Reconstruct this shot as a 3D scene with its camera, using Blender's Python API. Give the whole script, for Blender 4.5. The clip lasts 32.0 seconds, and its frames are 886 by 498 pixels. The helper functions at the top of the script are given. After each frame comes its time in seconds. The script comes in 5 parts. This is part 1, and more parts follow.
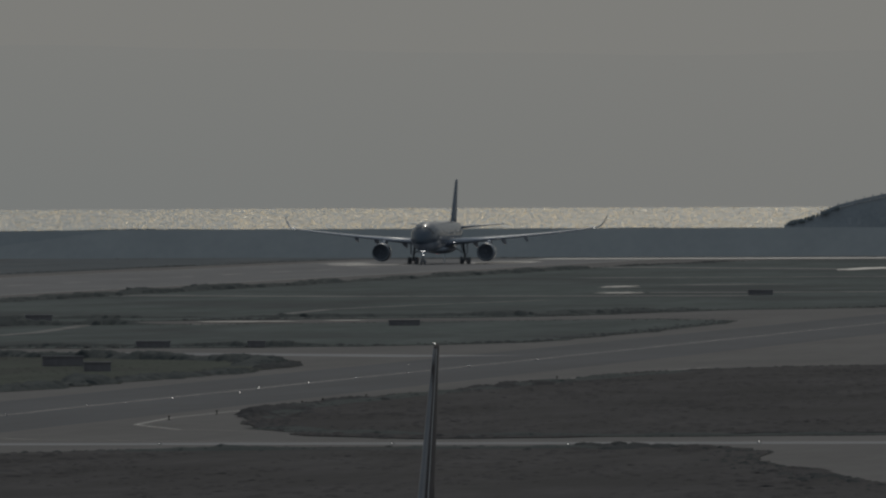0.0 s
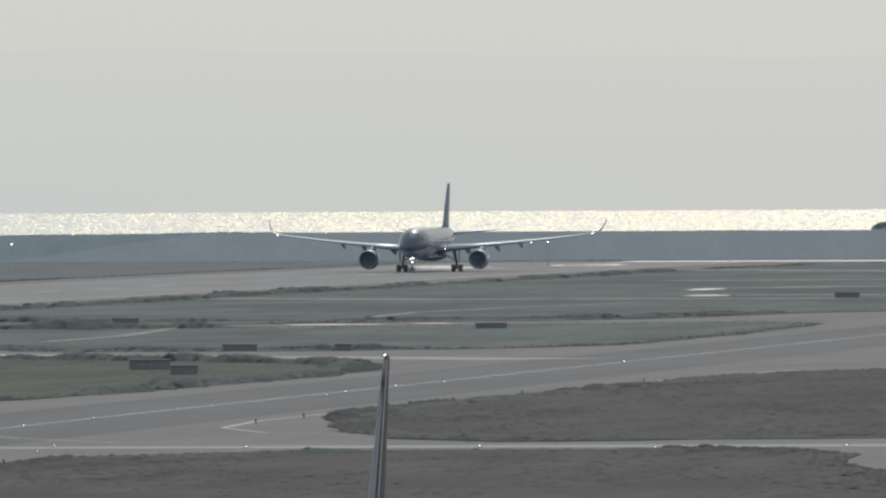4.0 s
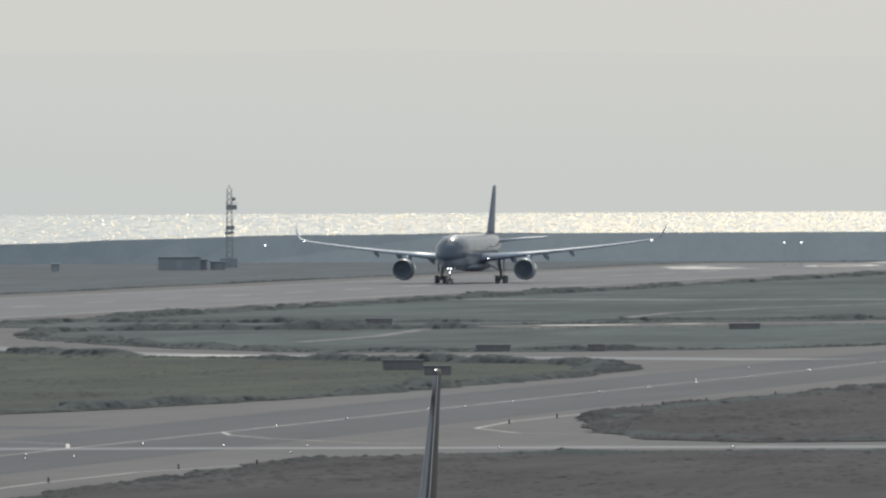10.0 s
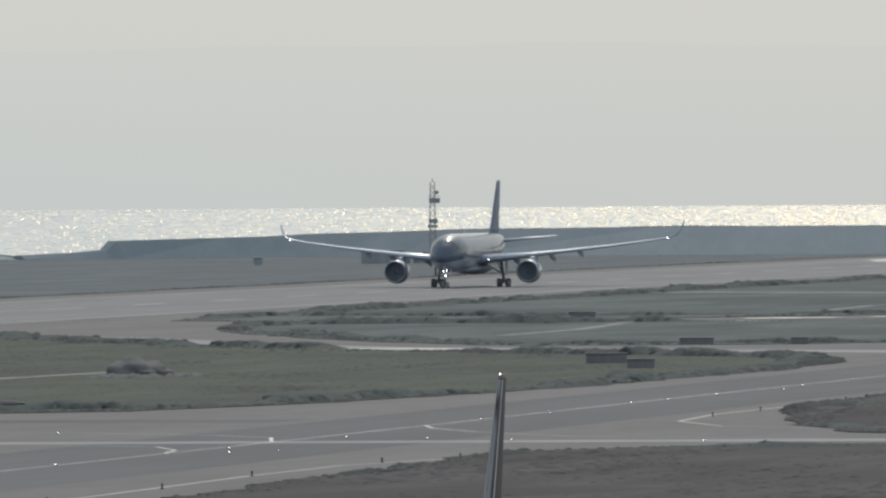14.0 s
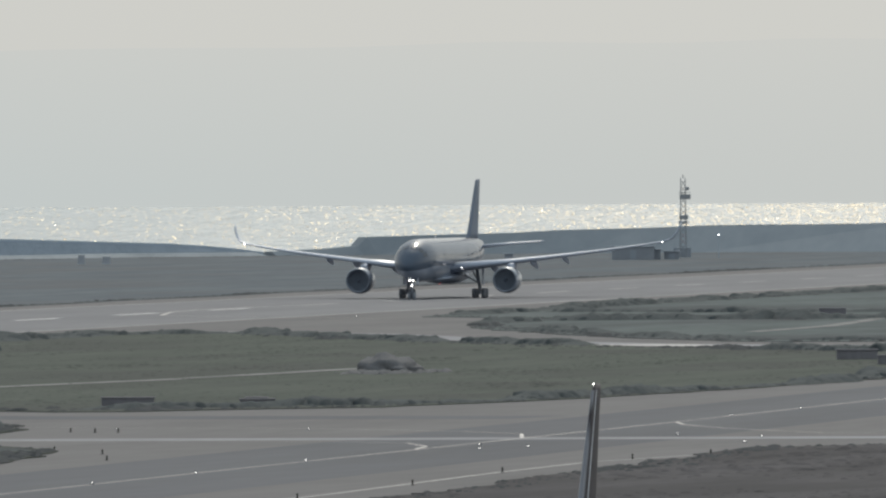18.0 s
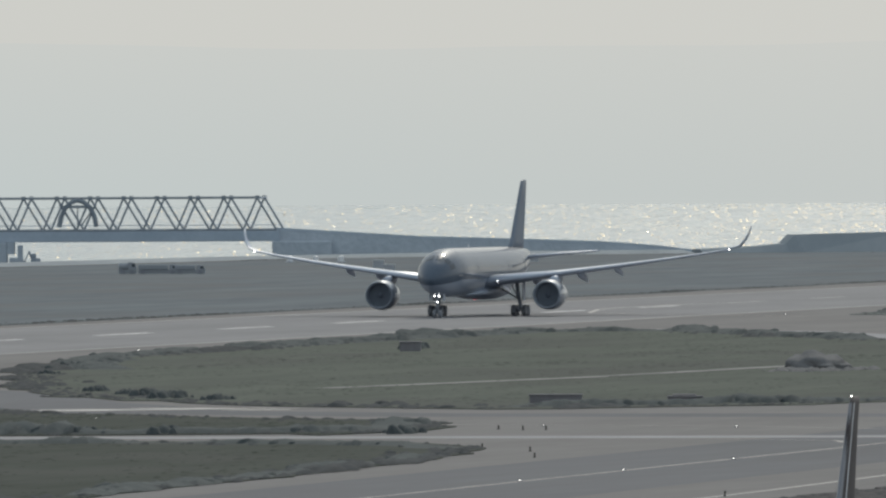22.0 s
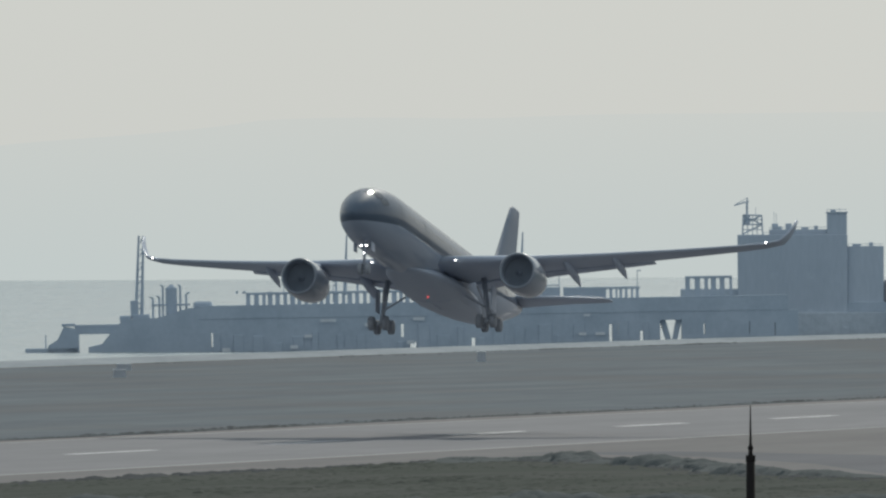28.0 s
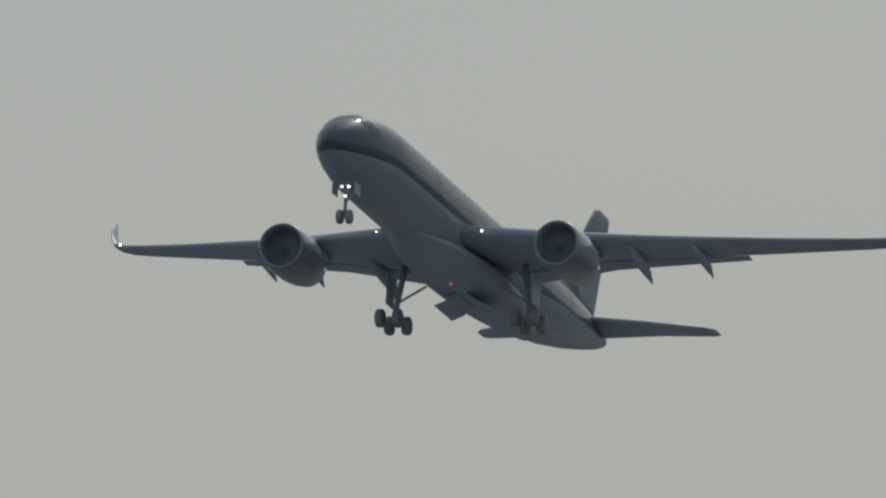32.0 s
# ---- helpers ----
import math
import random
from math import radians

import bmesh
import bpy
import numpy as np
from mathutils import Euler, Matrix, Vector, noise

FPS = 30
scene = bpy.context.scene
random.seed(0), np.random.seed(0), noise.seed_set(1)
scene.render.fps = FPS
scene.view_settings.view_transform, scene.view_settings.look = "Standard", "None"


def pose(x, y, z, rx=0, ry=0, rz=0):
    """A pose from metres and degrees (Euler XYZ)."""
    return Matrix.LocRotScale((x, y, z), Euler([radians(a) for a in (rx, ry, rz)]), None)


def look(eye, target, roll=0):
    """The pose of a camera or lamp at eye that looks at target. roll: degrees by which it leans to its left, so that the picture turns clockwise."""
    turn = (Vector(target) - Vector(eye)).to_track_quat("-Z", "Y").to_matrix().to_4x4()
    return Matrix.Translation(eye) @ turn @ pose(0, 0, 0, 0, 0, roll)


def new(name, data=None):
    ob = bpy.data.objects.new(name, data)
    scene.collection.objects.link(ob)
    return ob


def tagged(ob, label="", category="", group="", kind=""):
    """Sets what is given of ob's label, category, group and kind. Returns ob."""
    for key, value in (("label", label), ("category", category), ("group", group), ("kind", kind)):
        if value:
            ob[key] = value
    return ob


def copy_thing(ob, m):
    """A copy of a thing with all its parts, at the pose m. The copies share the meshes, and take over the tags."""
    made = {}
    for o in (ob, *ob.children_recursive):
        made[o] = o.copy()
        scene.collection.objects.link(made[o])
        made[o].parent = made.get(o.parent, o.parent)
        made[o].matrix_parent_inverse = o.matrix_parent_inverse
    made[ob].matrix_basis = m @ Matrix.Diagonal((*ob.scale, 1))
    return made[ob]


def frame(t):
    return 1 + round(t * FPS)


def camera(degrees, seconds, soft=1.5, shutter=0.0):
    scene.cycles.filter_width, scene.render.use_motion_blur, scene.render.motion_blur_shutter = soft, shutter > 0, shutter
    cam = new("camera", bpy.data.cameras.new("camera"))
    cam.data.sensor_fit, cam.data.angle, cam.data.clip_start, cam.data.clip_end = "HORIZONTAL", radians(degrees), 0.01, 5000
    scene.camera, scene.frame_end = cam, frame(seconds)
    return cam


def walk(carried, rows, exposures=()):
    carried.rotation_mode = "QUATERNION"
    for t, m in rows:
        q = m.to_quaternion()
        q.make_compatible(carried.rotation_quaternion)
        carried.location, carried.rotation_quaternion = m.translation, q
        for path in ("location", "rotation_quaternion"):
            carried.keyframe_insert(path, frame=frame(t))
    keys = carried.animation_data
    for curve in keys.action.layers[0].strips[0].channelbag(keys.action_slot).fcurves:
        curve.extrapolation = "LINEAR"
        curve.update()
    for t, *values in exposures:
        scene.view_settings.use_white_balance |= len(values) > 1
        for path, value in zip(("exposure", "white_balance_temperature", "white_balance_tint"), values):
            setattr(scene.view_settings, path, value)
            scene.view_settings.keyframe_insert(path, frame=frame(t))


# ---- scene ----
# One plan in metres: the camera stands on a deck at the origin, +Y runs along the runway,
# the runway's centre line lies at x = -390, the sea beyond y = 3650 and beyond x = -740.
EYE = Vector((0, 0, 18.5))
cam = camera(2.993, 32.0, soft=2.4)


def aim(turn, tilt, roll=-0.3):
    a, e = radians(turn), radians(tilt)
    way = Vector((-math.sin(a) * math.cos(e), math.cos(a) * math.cos(e), math.sin(e)))
    return look(EYE, EYE + 1000 * way, roll)


walk(cam, [(t, aim(a, e, r)) for t, a, e, r in [
    (0, 6.540, -0.260, -0.22), (0.5, 6.550, -0.254, -0.23), (1, 6.579, -0.251, -0.21), (1.5, 6.730, -0.248, -0.23),
    (2, 6.725, -0.251, -0.25), (2.5, 6.726, -0.254, -0.23), (4.5, 6.890, -0.245, -0.30), (5, 6.963, -0.242, -0.30),
    (5.5, 7.063, -0.242, -0.31), (6, 7.103, -0.239, -0.32), (6.5, 7.142, -0.236, -0.28), (7, 7.194, -0.235, -0.28),
    (7.5, 7.248, -0.241, -0.30), (8, 7.351, -0.244, -0.30), (8.5, 7.492, -0.240, -0.29), (9, 7.557, -0.237, -0.26),
    (9.5, 7.621, -0.237, -0.32), (10, 7.689, -0.243, -0.27), (10.5, 7.756, -0.257, -0.27), (11, 7.810, -0.266, -0.31),
    (11.5, 7.863, -0.279, -0.28), (12, 7.962, -0.280, -0.34), (12.5, 8.045, -0.273, -0.26), (13, 8.120, -0.269, -0.30),
    (13.5, 8.267, -0.265, -0.33), (15.5, 8.631, -0.260, -0.39), (16, 8.779, -0.261, -0.31),
    (16.5, 8.822, -0.261, -0.34), (17, 8.964, -0.260, -0.34), (17.5, 9.100, -0.266, -0.25), (18, 9.222, -0.270, -0.34),
    (18.5, 9.405, -0.268, -0.28), (19, 9.580, -0.261, -0.31), (19.5, 9.750, -0.262, -0.27), (20, 9.913, -0.267, -0.31),
    (20.5, 10.124, -0.266, -0.33), (21, 10.318, -0.265, -0.31), (21.5, 10.483, -0.271, -0.29),
    (22, 10.668, -0.271, -0.29), (22.5, 10.814, -0.267, -0.29), (23, 10.980, -0.261, -0.27),
    (23.5, 11.255, -0.255, -0.33), (24, 11.443, -0.257, -0.32), (24.5, 11.695, -0.263, -0.31),
    (25, 12.033, -0.259, -0.33), (25.5, 12.410, -0.242, -0.31), (26, 12.633, -0.225, -0.37),
    (26.5, 12.846, -0.211, -0.33), (28.5, 14.345, 0.105, -0.30), (29, 14.781, 0.258, -0.30),
    (29.5, 15.021, 0.387, -0.21), (30, 15.455, 0.500, -0.32), (30.5, 16.176, 0.764, -0.30), (31, 16.879, 1.068, -0.30),
    (31.5, 17.308, 1.279, -0.30), (32, 18.099, 1.593, -0.30)]],
    exposures=[(0, -1.65, 6500, 10), (0.25, -0.65, 6500, 10), (0.5, -0.2, 6500, 10), (1, 0.02, 6500, 10), (16, 0, 6500, 10), (20, -0.03, 6500, 9.5), (23.5, 0.02, 6500, 9), (25, 0.13, 6490, 8.5), (26.5, 0.15, 6490, 8.3),
               (28.5, -0.1, 6480, 8), (30, -0.46, 6500, 7.8), (31, -0.57, 6490, 8.5), (32, -0.57, 6440, 7.5)])

# ---- light: a hazy sky with a high sun ahead of the camera ----
SUN_TURN, SUN_TILT = radians(0.0), radians(34.0)  # left of +Y, above the horizon
world = bpy.data.worlds.new("hazy_sky")
scene.world = world
world.use_nodes = True
sky = world.node_tree.nodes.new("ShaderNodeTexSky")
sky.sky_type, sky.sun_disc = "NISHITA", False
sky.sun_elevation, sky.sun_rotation = SUN_TILT, -SUN_TURN
sky.air_density, sky.dust_density, sky.ozone_density, sky.altitude = 1.0, 1.5, 1.0, 0
back = world.node_tree.nodes["Background"]
back.inputs["Strength"].default_value = 0.10
haze = world.node_tree.nodes.new("ShaderNodeMix")  # thin high cloud and sea haze whiten the whole sky
haze.data_type, haze.clamp_factor = "RGBA", True
haze.inputs["Factor"].default_value = 0.93
veil = world.node_tree.nodes.new("ShaderNodeMix")  # pale at the horizon, bluer overhead where the haze is thinner
veil.data_type = "RGBA"
veil.inputs["A"].default_value, veil.inputs["B"].default_value = (5.62, 5.93, 5.92, 1), (4.90, 5.70, 6.22, 1)
place, axes, height = (world.node_tree.nodes.new(k) for k in ("ShaderNodeTexCoord", "ShaderNodeSeparateXYZ", "ShaderNodeMapRange"))
height.inputs["From Min"].default_value, height.inputs["From Max"].default_value = 0.08, 0.75
world.node_tree.links.new(place.outputs["Generated"], axes.inputs["Vector"])
world.node_tree.links.new(axes.outputs["Z"], height.inputs["Value"])
world.node_tree.links.new(height.outputs["Result"], veil.inputs["Factor"])
world.node_tree.links.new(veil.outputs["Result"], haze.inputs["B"])
world.node_tree.links.new(sky.outputs["Color"], haze.inputs["A"])
world.node_tree.links.new(haze.outputs["Result"], back.inputs["Color"])
sun = new("sun", bpy.data.lights.new("sun", "SUN"))
sun.data.energy, sun.data.angle, sun.data.color = 2.32, radians(0.6), (1.0, 0.94, 0.83)
to_sun = Vector((-math.sin(SUN_TURN) * math.cos(SUN_TILT), math.cos(SUN_TURN) * math.cos(SUN_TILT), math.sin(SUN_TILT)))
sun.matrix_world = look(to_sun * 500, (0, 0, 0))


# ---- materials ----
def material(name, low, high, rough=0.6, metal=0.0, size=1.0, fine=None, bump=0.0, spread=0.08, coat=0.0, stretch=(1, 1, 1), spec=0.5):
    """A surface between two colours, mottled at two scales given in metres, with fine relief."""
    mat = bpy.data.materials.new(name)
    mat.use_nodes = True
    nodes, links = mat.node_tree.nodes, mat.node_tree.links
    shader = nodes["Principled BSDF"]
    at = nodes.new("ShaderNodeTexCoord")
    turn = nodes.new("ShaderNodeMapping")
    turn.inputs["Scale"].default_value = stretch
    links.new(at.outputs["Object"], turn.inputs["Vector"])
    big, small = nodes.new("ShaderNodeTexNoise"), nodes.new("ShaderNodeTexNoise")
    big.inputs["Scale"].default_value, big.inputs["Detail"].default_value = 1 / size, 3
    small.inputs["Scale"].default_value, small.inputs["Detail"].default_value = 1 / (fine or size / 7), 5
    both = nodes.new("ShaderNodeMix")
    both.inputs["Factor"].default_value = 0.45
    ramp = nodes.new("ShaderNodeValToRGB")
    ramp.color_ramp.elements[0].position, ramp.color_ramp.elements[1].position = 0.34, 0.66
    ramp.color_ramp.elements[0].color, ramp.color_ramp.elements[1].color = (*low, 1), (*high, 1)
    for n in (big, small):
        links.new(turn.outputs["Vector"], n.inputs["Vector"])
    links.new(big.outputs["Fac"], both.inputs["A"])
    links.new(small.outputs["Fac"], both.inputs["B"])
    links.new(both.outputs["Result"], ramp.inputs["Fac"])
    links.new(ramp.outputs["Color"], shader.inputs["Base Color"])
    shade = nodes.new("ShaderNodeMapRange")
    shade.inputs["To Min"].default_value, shade.inputs["To Max"].default_value = max(0.02, rough - spread), min(1, rough + spread)
    links.new(small.outputs["Fac"], shade.inputs["Value"])
    links.new(shade.outputs["Result"], shader.inputs["Roughness"])
    shader.inputs["Metallic"].default_value = metal
    shader.inputs["Coat Weight"].default_value = coat
    shader.inputs["Coat Roughness"].default_value = 0.06
    shader.inputs["Specular IOR Level"].default_value = spec
    if bump:
        relief = nodes.new("ShaderNodeBump")
        relief.inputs["Strength"].default_value, relief.inputs["Distance"].default_value = bump, (fine or size / 7) * 0.5
        links.new(small.outputs["Fac"], relief.inputs["Height"])
        links.new(relief.outputs["Normal"], shader.inputs["Normal"])
    return mat


def patchy(mat, tint, size, share):
    """Broad drier patches on a mown or rough field."""
    nodes, links = mat.node_tree.nodes, mat.node_tree.links
    shader = nodes["Principled BSDF"]
    plain = shader.inputs["Base Color"].links[0].from_socket
    at, turn, big, rise, mix = (nodes.new(k) for k in ("ShaderNodeTexCoord", "ShaderNodeMapping", "ShaderNodeTexNoise", "ShaderNodeMapRange", "ShaderNodeMix"))
    turn.inputs["Scale"].default_value = (1, 0.35, 1)
    big.inputs["Scale"].default_value, big.inputs["Detail"].default_value, big.inputs["Roughness"].default_value = 1 / size, 4, 0.6
    rise.inputs["From Min"].default_value, rise.inputs["From Max"].default_value, rise.inputs["To Max"].default_value = 0.47, 0.62, share
    mix.data_type = "RGBA"
    mix.inputs["B"].default_value = (*tint, 1)
    links.new(at.outputs["Object"], turn.inputs["Vector"])
    links.new(turn.outputs["Vector"], big.inputs["Vector"])
    links.new(big.outputs["Fac"], rise.inputs["Value"])
    links.new(rise.outputs["Result"], mix.inputs["Factor"])
    links.new(plain, mix.inputs["A"])
    links.new(mix.outputs["Result"], shader.inputs["Base Color"])
    return mat


def glow(name, colour, strength):
    mat = bpy.data.materials.new(name)
    mat.use_nodes = True
    shader = mat.node_tree.nodes["Principled BSDF"]
    shader.inputs["Base Color"].default_value = (0.8, 0.8, 0.8, 1)
    shader.inputs["Emission Color"].default_value = (*colour, 1)
    shader.inputs["Emission Strength"].default_value = strength
    return mat


ASPHALT = material("asphalt", (0.142, 0.145, 0.159), (0.190, 0.192, 0.206), 0.9, size=14, fine=2, stretch=(1, 0.15, 1), spec=0.12)
CONCRETE = material("taxiway_concrete", (0.101, 0.100, 0.105), (0.144, 0.142, 0.148), 0.9, size=12, fine=2, stretch=(1, 0.15, 1), spec=0.12)
GRASS = material("grass", (0.071, 0.082, 0.072), (0.101, 0.113, 0.100), 0.95, size=6, fine=0.9, stretch=(1, 0.10, 1), spec=0.03)
# FAR_GRASS and FIELD are paler and bluer, the haze put into their colour.
FAR_GRASS = material("hazed_far_grass", (0.096, 0.112, 0.128), (0.146, 0.165, 0.182), 0.95, size=11, fine=2.2, stretch=(1, 0.10, 1), spec=0.03)
# MEADOW is the near grass, darkened to put the lens's dim corners into colour.
MEADOW = material("mown_meadow", (0.036, 0.044, 0.039), (0.056, 0.065, 0.058), 0.95, size=5, fine=0.8, stretch=(1, 0.10, 1), spec=0.03)
FIELD = material("hazed_long_grass", (0.086, 0.104, 0.105), (0.138, 0.158, 0.159), 0.95, size=8, fine=1.4, stretch=(1, 0.10, 1), spec=0.03)
DRY_GRASS = material("dry_grass", (0.062, 0.060, 0.064), (0.098, 0.094, 0.100), 0.95, size=5, fine=0.8, stretch=(1, 0.10, 1), spec=0.03)
BLADES = material("grass_blades", (0.046, 0.051, 0.056), (0.073, 0.079, 0.085), 0.95, size=6, fine=0.8, spec=0.03)
DRY_BLADES = material("dry_grass_blades", (0.046, 0.047, 0.053), (0.080, 0.081, 0.089), 0.95, size=6, fine=0.8, spec=0.03)
SHRUB = material("shrub_leaves", (0.055, 0.065, 0.069), (0.090, 0.102, 0.106), 0.95, size=3, fine=0.4, spec=0.03)
patchy(MEADOW, (0.064, 0.069, 0.065), 16, 0.7)
patchy(GRASS, (0.074, 0.078, 0.075), 26, 0.7)
patchy(FIELD, (0.078, 0.086, 0.092), 34, 0.8)
patchy(DRY_GRASS, (0.058, 0.056, 0.060), 18, 0.6)
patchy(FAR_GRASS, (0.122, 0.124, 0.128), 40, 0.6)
PAINT = material("white_line_paint", (0.37, 0.39, 0.41), (0.56, 0.585, 0.61), 0.55, size=3)
YELLOW = material("yellow_line_paint", (0.230, 0.229, 0.226), (0.320, 0.318, 0.312), 0.55, size=3)
patchy(YELLOW, (0.125, 0.128, 0.145), 4, 1.0)
patchy(PAINT, (0.230, 0.235, 0.255), 5, 0.8)
PUDDLE = material("standing_water", (0.060, 0.062, 0.067), (0.090, 0.093, 0.096), 0.33, size=3, spread=0.08)
# STONE, STEEL, WALL and RUST have the far shore's haze put into them.
STONE = material("hazed_pier_stone", (0.370, 0.420, 0.480), (0.480, 0.532, 0.596), 0.85, size=9, fine=1.2, bump=0.4, spec=0.1)
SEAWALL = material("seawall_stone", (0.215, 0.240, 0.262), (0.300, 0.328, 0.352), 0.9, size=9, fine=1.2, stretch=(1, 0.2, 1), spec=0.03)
STEEL = material("hazed_weathered_steel", (0.370, 0.428, 0.503), (0.470, 0.536, 0.615), 0.6, size=4, fine=0.4)
WALL = material("hazed_plant_cladding", (0.378, 0.436, 0.515), (0.450, 0.509, 0.592), 0.7, size=8, fine=0.6, stretch=(1, 1, 0.2))
RUST = material("hazed_rusty_steel", (0.335, 0.335, 0.370), (0.415, 0.410, 0.440), 0.85, size=2, fine=0.2)
WORN_HAZED = material("worn_hazed_paint", (0.16, 0.165, 0.175), (0.28, 0.285, 0.295), 0.7, size=9, fine=1.2, stretch=(1, 0.2, 1))
# Haze over the jet is put into its greys: tyres, gear, fan, wing, belly.
RUBBER = material("hazed_tyre_rubber", (0.215, 0.234, 0.268), (0.265, 0.286, 0.322), 0.8, size=0.5)
TEAL = material("dark_teal_paint", (0.160, 0.196, 0.252), (0.185, 0.224, 0.284), 0.5, size=6, fine=0.5, spread=0.04, coat=0.1, spec=0.1)
BELLY = material("grey_belly_paint", (0.345, 0.400, 0.492), (0.380, 0.437, 0.532), 0.4, size=5, fine=0.6, spread=0.06)
WING = material("wing_grey_paint", (0.390, 0.443, 0.540), (0.450, 0.505, 0.608), 0.45, size=4, fine=0.5, spread=0.06, spec=0.25)
COWL = material("cowl_paint", (0.195, 0.228, 0.280), (0.225, 0.260, 0.314), 0.42, size=3, fine=0.3, spread=0.05, coat=1.0, spec=0.3)
METAL = material("bare_metal", (0.140, 0.148, 0.166), (0.200, 0.209, 0.230), 0.5, metal=1, size=1, fine=0.1)
GEAR = material("hazed_gear_grey", (0.285, 0.318, 0.375), (0.360, 0.395, 0.455), 0.45, size=1, fine=0.1)
GLASS = material("cockpit_glass", (0.042, 0.056, 0.075), (0.050, 0.065, 0.086), 0.12, size=1, spread=0.03, spec=0.4)
PANE = material("cabin_window", (0.060, 0.080, 0.110), (0.070, 0.092, 0.124), 0.4, size=1, coat=1.0, spec=0.05)
FAN = material("hazed_fan_dark", (0.165, 0.194, 0.240), (0.182, 0.212, 0.258), 0.8, size=0.5, spec=0.1)
WHITE = material("white_paint", (0.63, 0.65, 0.68), (0.77, 0.79, 0.82), 0.35, size=3)
RED = material("red_paint", (0.32, 0.05, 0.03), (0.42, 0.08, 0.05), 0.5, size=2)
# JETTY, TRUSS and SHED: base colours lifted to blue-grey to carry the haze.
JETTY = material("hazed_weathered_concrete", (0.353, 0.416, 0.495), (0.428, 0.492, 0.575), 0.85, size=6, fine=0.8, spec=0.2)
TRUSS = material("hazed_bridge_steel", (0.20, 0.232, 0.27), (0.28, 0.315, 0.355), 0.7, size=3, fine=0.3)
SHED = material("hazed_shed_cladding", (0.285, 0.322, 0.372), (0.365, 0.405, 0.458), 0.85, size=2, fine=0.3, spec=0.15)
LAMP = glow("lamp_white", (1.0, 0.98, 0.94), 12)
STROBE = glow("lamp_soft", (1.0, 0.97, 0.92), 8)
BEACON = glow("beacon_red", (1.0, 0.06, 0.05), 2.0)
# The bank's blue-grey has the sea haze put into it.
BANK = material("hazed_grassy_bank", (0.222, 0.255, 0.285), (0.260, 0.294, 0.324), 0.95, size=12, fine=2, stretch=(1, 0.3, 1), spec=0.03)
POLE = material("pole_black", (0.012, 0.011, 0.011), (0.022, 0.020, 0.020), 0.8, size=0.6, fine=0.08, spec=0.1)
# The shade on the fin's two sides is put into this dark paint.
FIN_PAINT = material("shaded_fin_paint", (0.050, 0.044, 0.048), (0.068, 0.060, 0.064), 0.55, size=2, fine=0.3, spec=0.15)


def livery():
    """Dark teal above, grey below: the line between them runs along the hull, lower at the nose and rising to the tail."""
    mat = material("teal_and_grey_livery", (0.074, 0.102, 0.145), (0.088, 0.118, 0.164), 0.48, size=6, fine=0.5, spread=0.05, coat=0.7, spec=0.05)
    nodes, links = mat.node_tree.nodes, mat.node_tree.links
    shader = nodes["Principled BSDF"]
    shader.inputs["Coat Roughness"].default_value, shader.inputs["Coat IOR"].default_value = 0.08, 1.46
    upper = shader.inputs["Base Color"].links[0].from_socket
    at, axes = nodes.new("ShaderNodeTexCoord"), nodes.new("ShaderNodeSeparateXYZ")
    links.new(at.outputs["Object"], axes.inputs["Vector"])
    tail, front = nodes.new("ShaderNodeMapRange"), nodes.new("ShaderNodeMapRange")
    for node, values in ((tail, (-33, -9, 2.3, 0)), (front, (26, 33.5, 0, -0.75))):
        for key, value in zip(("From Min", "From Max", "To Min", "To Max"), values):
            node.inputs[key].default_value = value
        links.new(axes.outputs["X"], node.inputs["Value"])
    level, less, above = (nodes.new("ShaderNodeMath") for _ in range(3))
    level.operation, less.operation, above.operation = "ADD", "SUBTRACT", "GREATER_THAN"
    links.new(tail.outputs["Result"], level.inputs[0])
    links.new(front.outputs["Result"], level.inputs[1])
    links.new(axes.outputs["Z"], less.inputs[0])
    links.new(level.outputs["Value"], less.inputs[1])
    links.new(less.outputs["Value"], above.inputs[0])
    above.inputs[1].default_value = 4.75
    both = nodes.new("ShaderNodeMix")
    both.data_type = "RGBA"
    both.inputs["A"].default_value = (0.305, 0.360, 0.448, 1)
    links.new(above.outputs["Value"], both.inputs["Factor"])
    links.new(upper, both.inputs["B"])
    links.new(both.outputs["Result"], shader.inputs["Base Color"])
    return mat


def sea_material():
    """Choppy water: broad swell and small glittering crests, drawn out along the line of sight by the low view."""
    mat = material("sea_water", (0.070, 0.135, 0.175), (0.085, 0.155, 0.20), 0.42, size=60, spread=0.05)
    nodes, links = mat.node_tree.nodes, mat.node_tree.links
    at, turn = nodes.new("ShaderNodeTexCoord"), nodes.new("ShaderNodeMapping")
    turn.inputs["Scale"].default_value = (1.6, 0.03, 1)
    waves = nodes.new("ShaderNodeTexNoise")
    waves.inputs["Scale"].default_value, waves.inputs["Detail"].default_value, waves.inputs["Roughness"].default_value = 1.0, 4, 0.65
    rise = nodes.new("ShaderNodeMapRange")
    rise.inputs["From Min"].default_value, rise.inputs["From Max"].default_value = 0.38, 0.62
    rise.inputs["To Min"].default_value, rise.inputs["To Max"].default_value = 0.10, 0.62
    links.new(at.outputs["Object"], turn.inputs["Vector"])
    links.new(turn.outputs["Vector"], waves.inputs["Vector"])
    links.new(waves.outputs["Fac"], rise.inputs["Value"])
    links.new(rise.outputs["Result"], nodes["Principled BSDF"].inputs["Roughness"])
    return mat


SEA = sea_material()
LIVERY = livery()


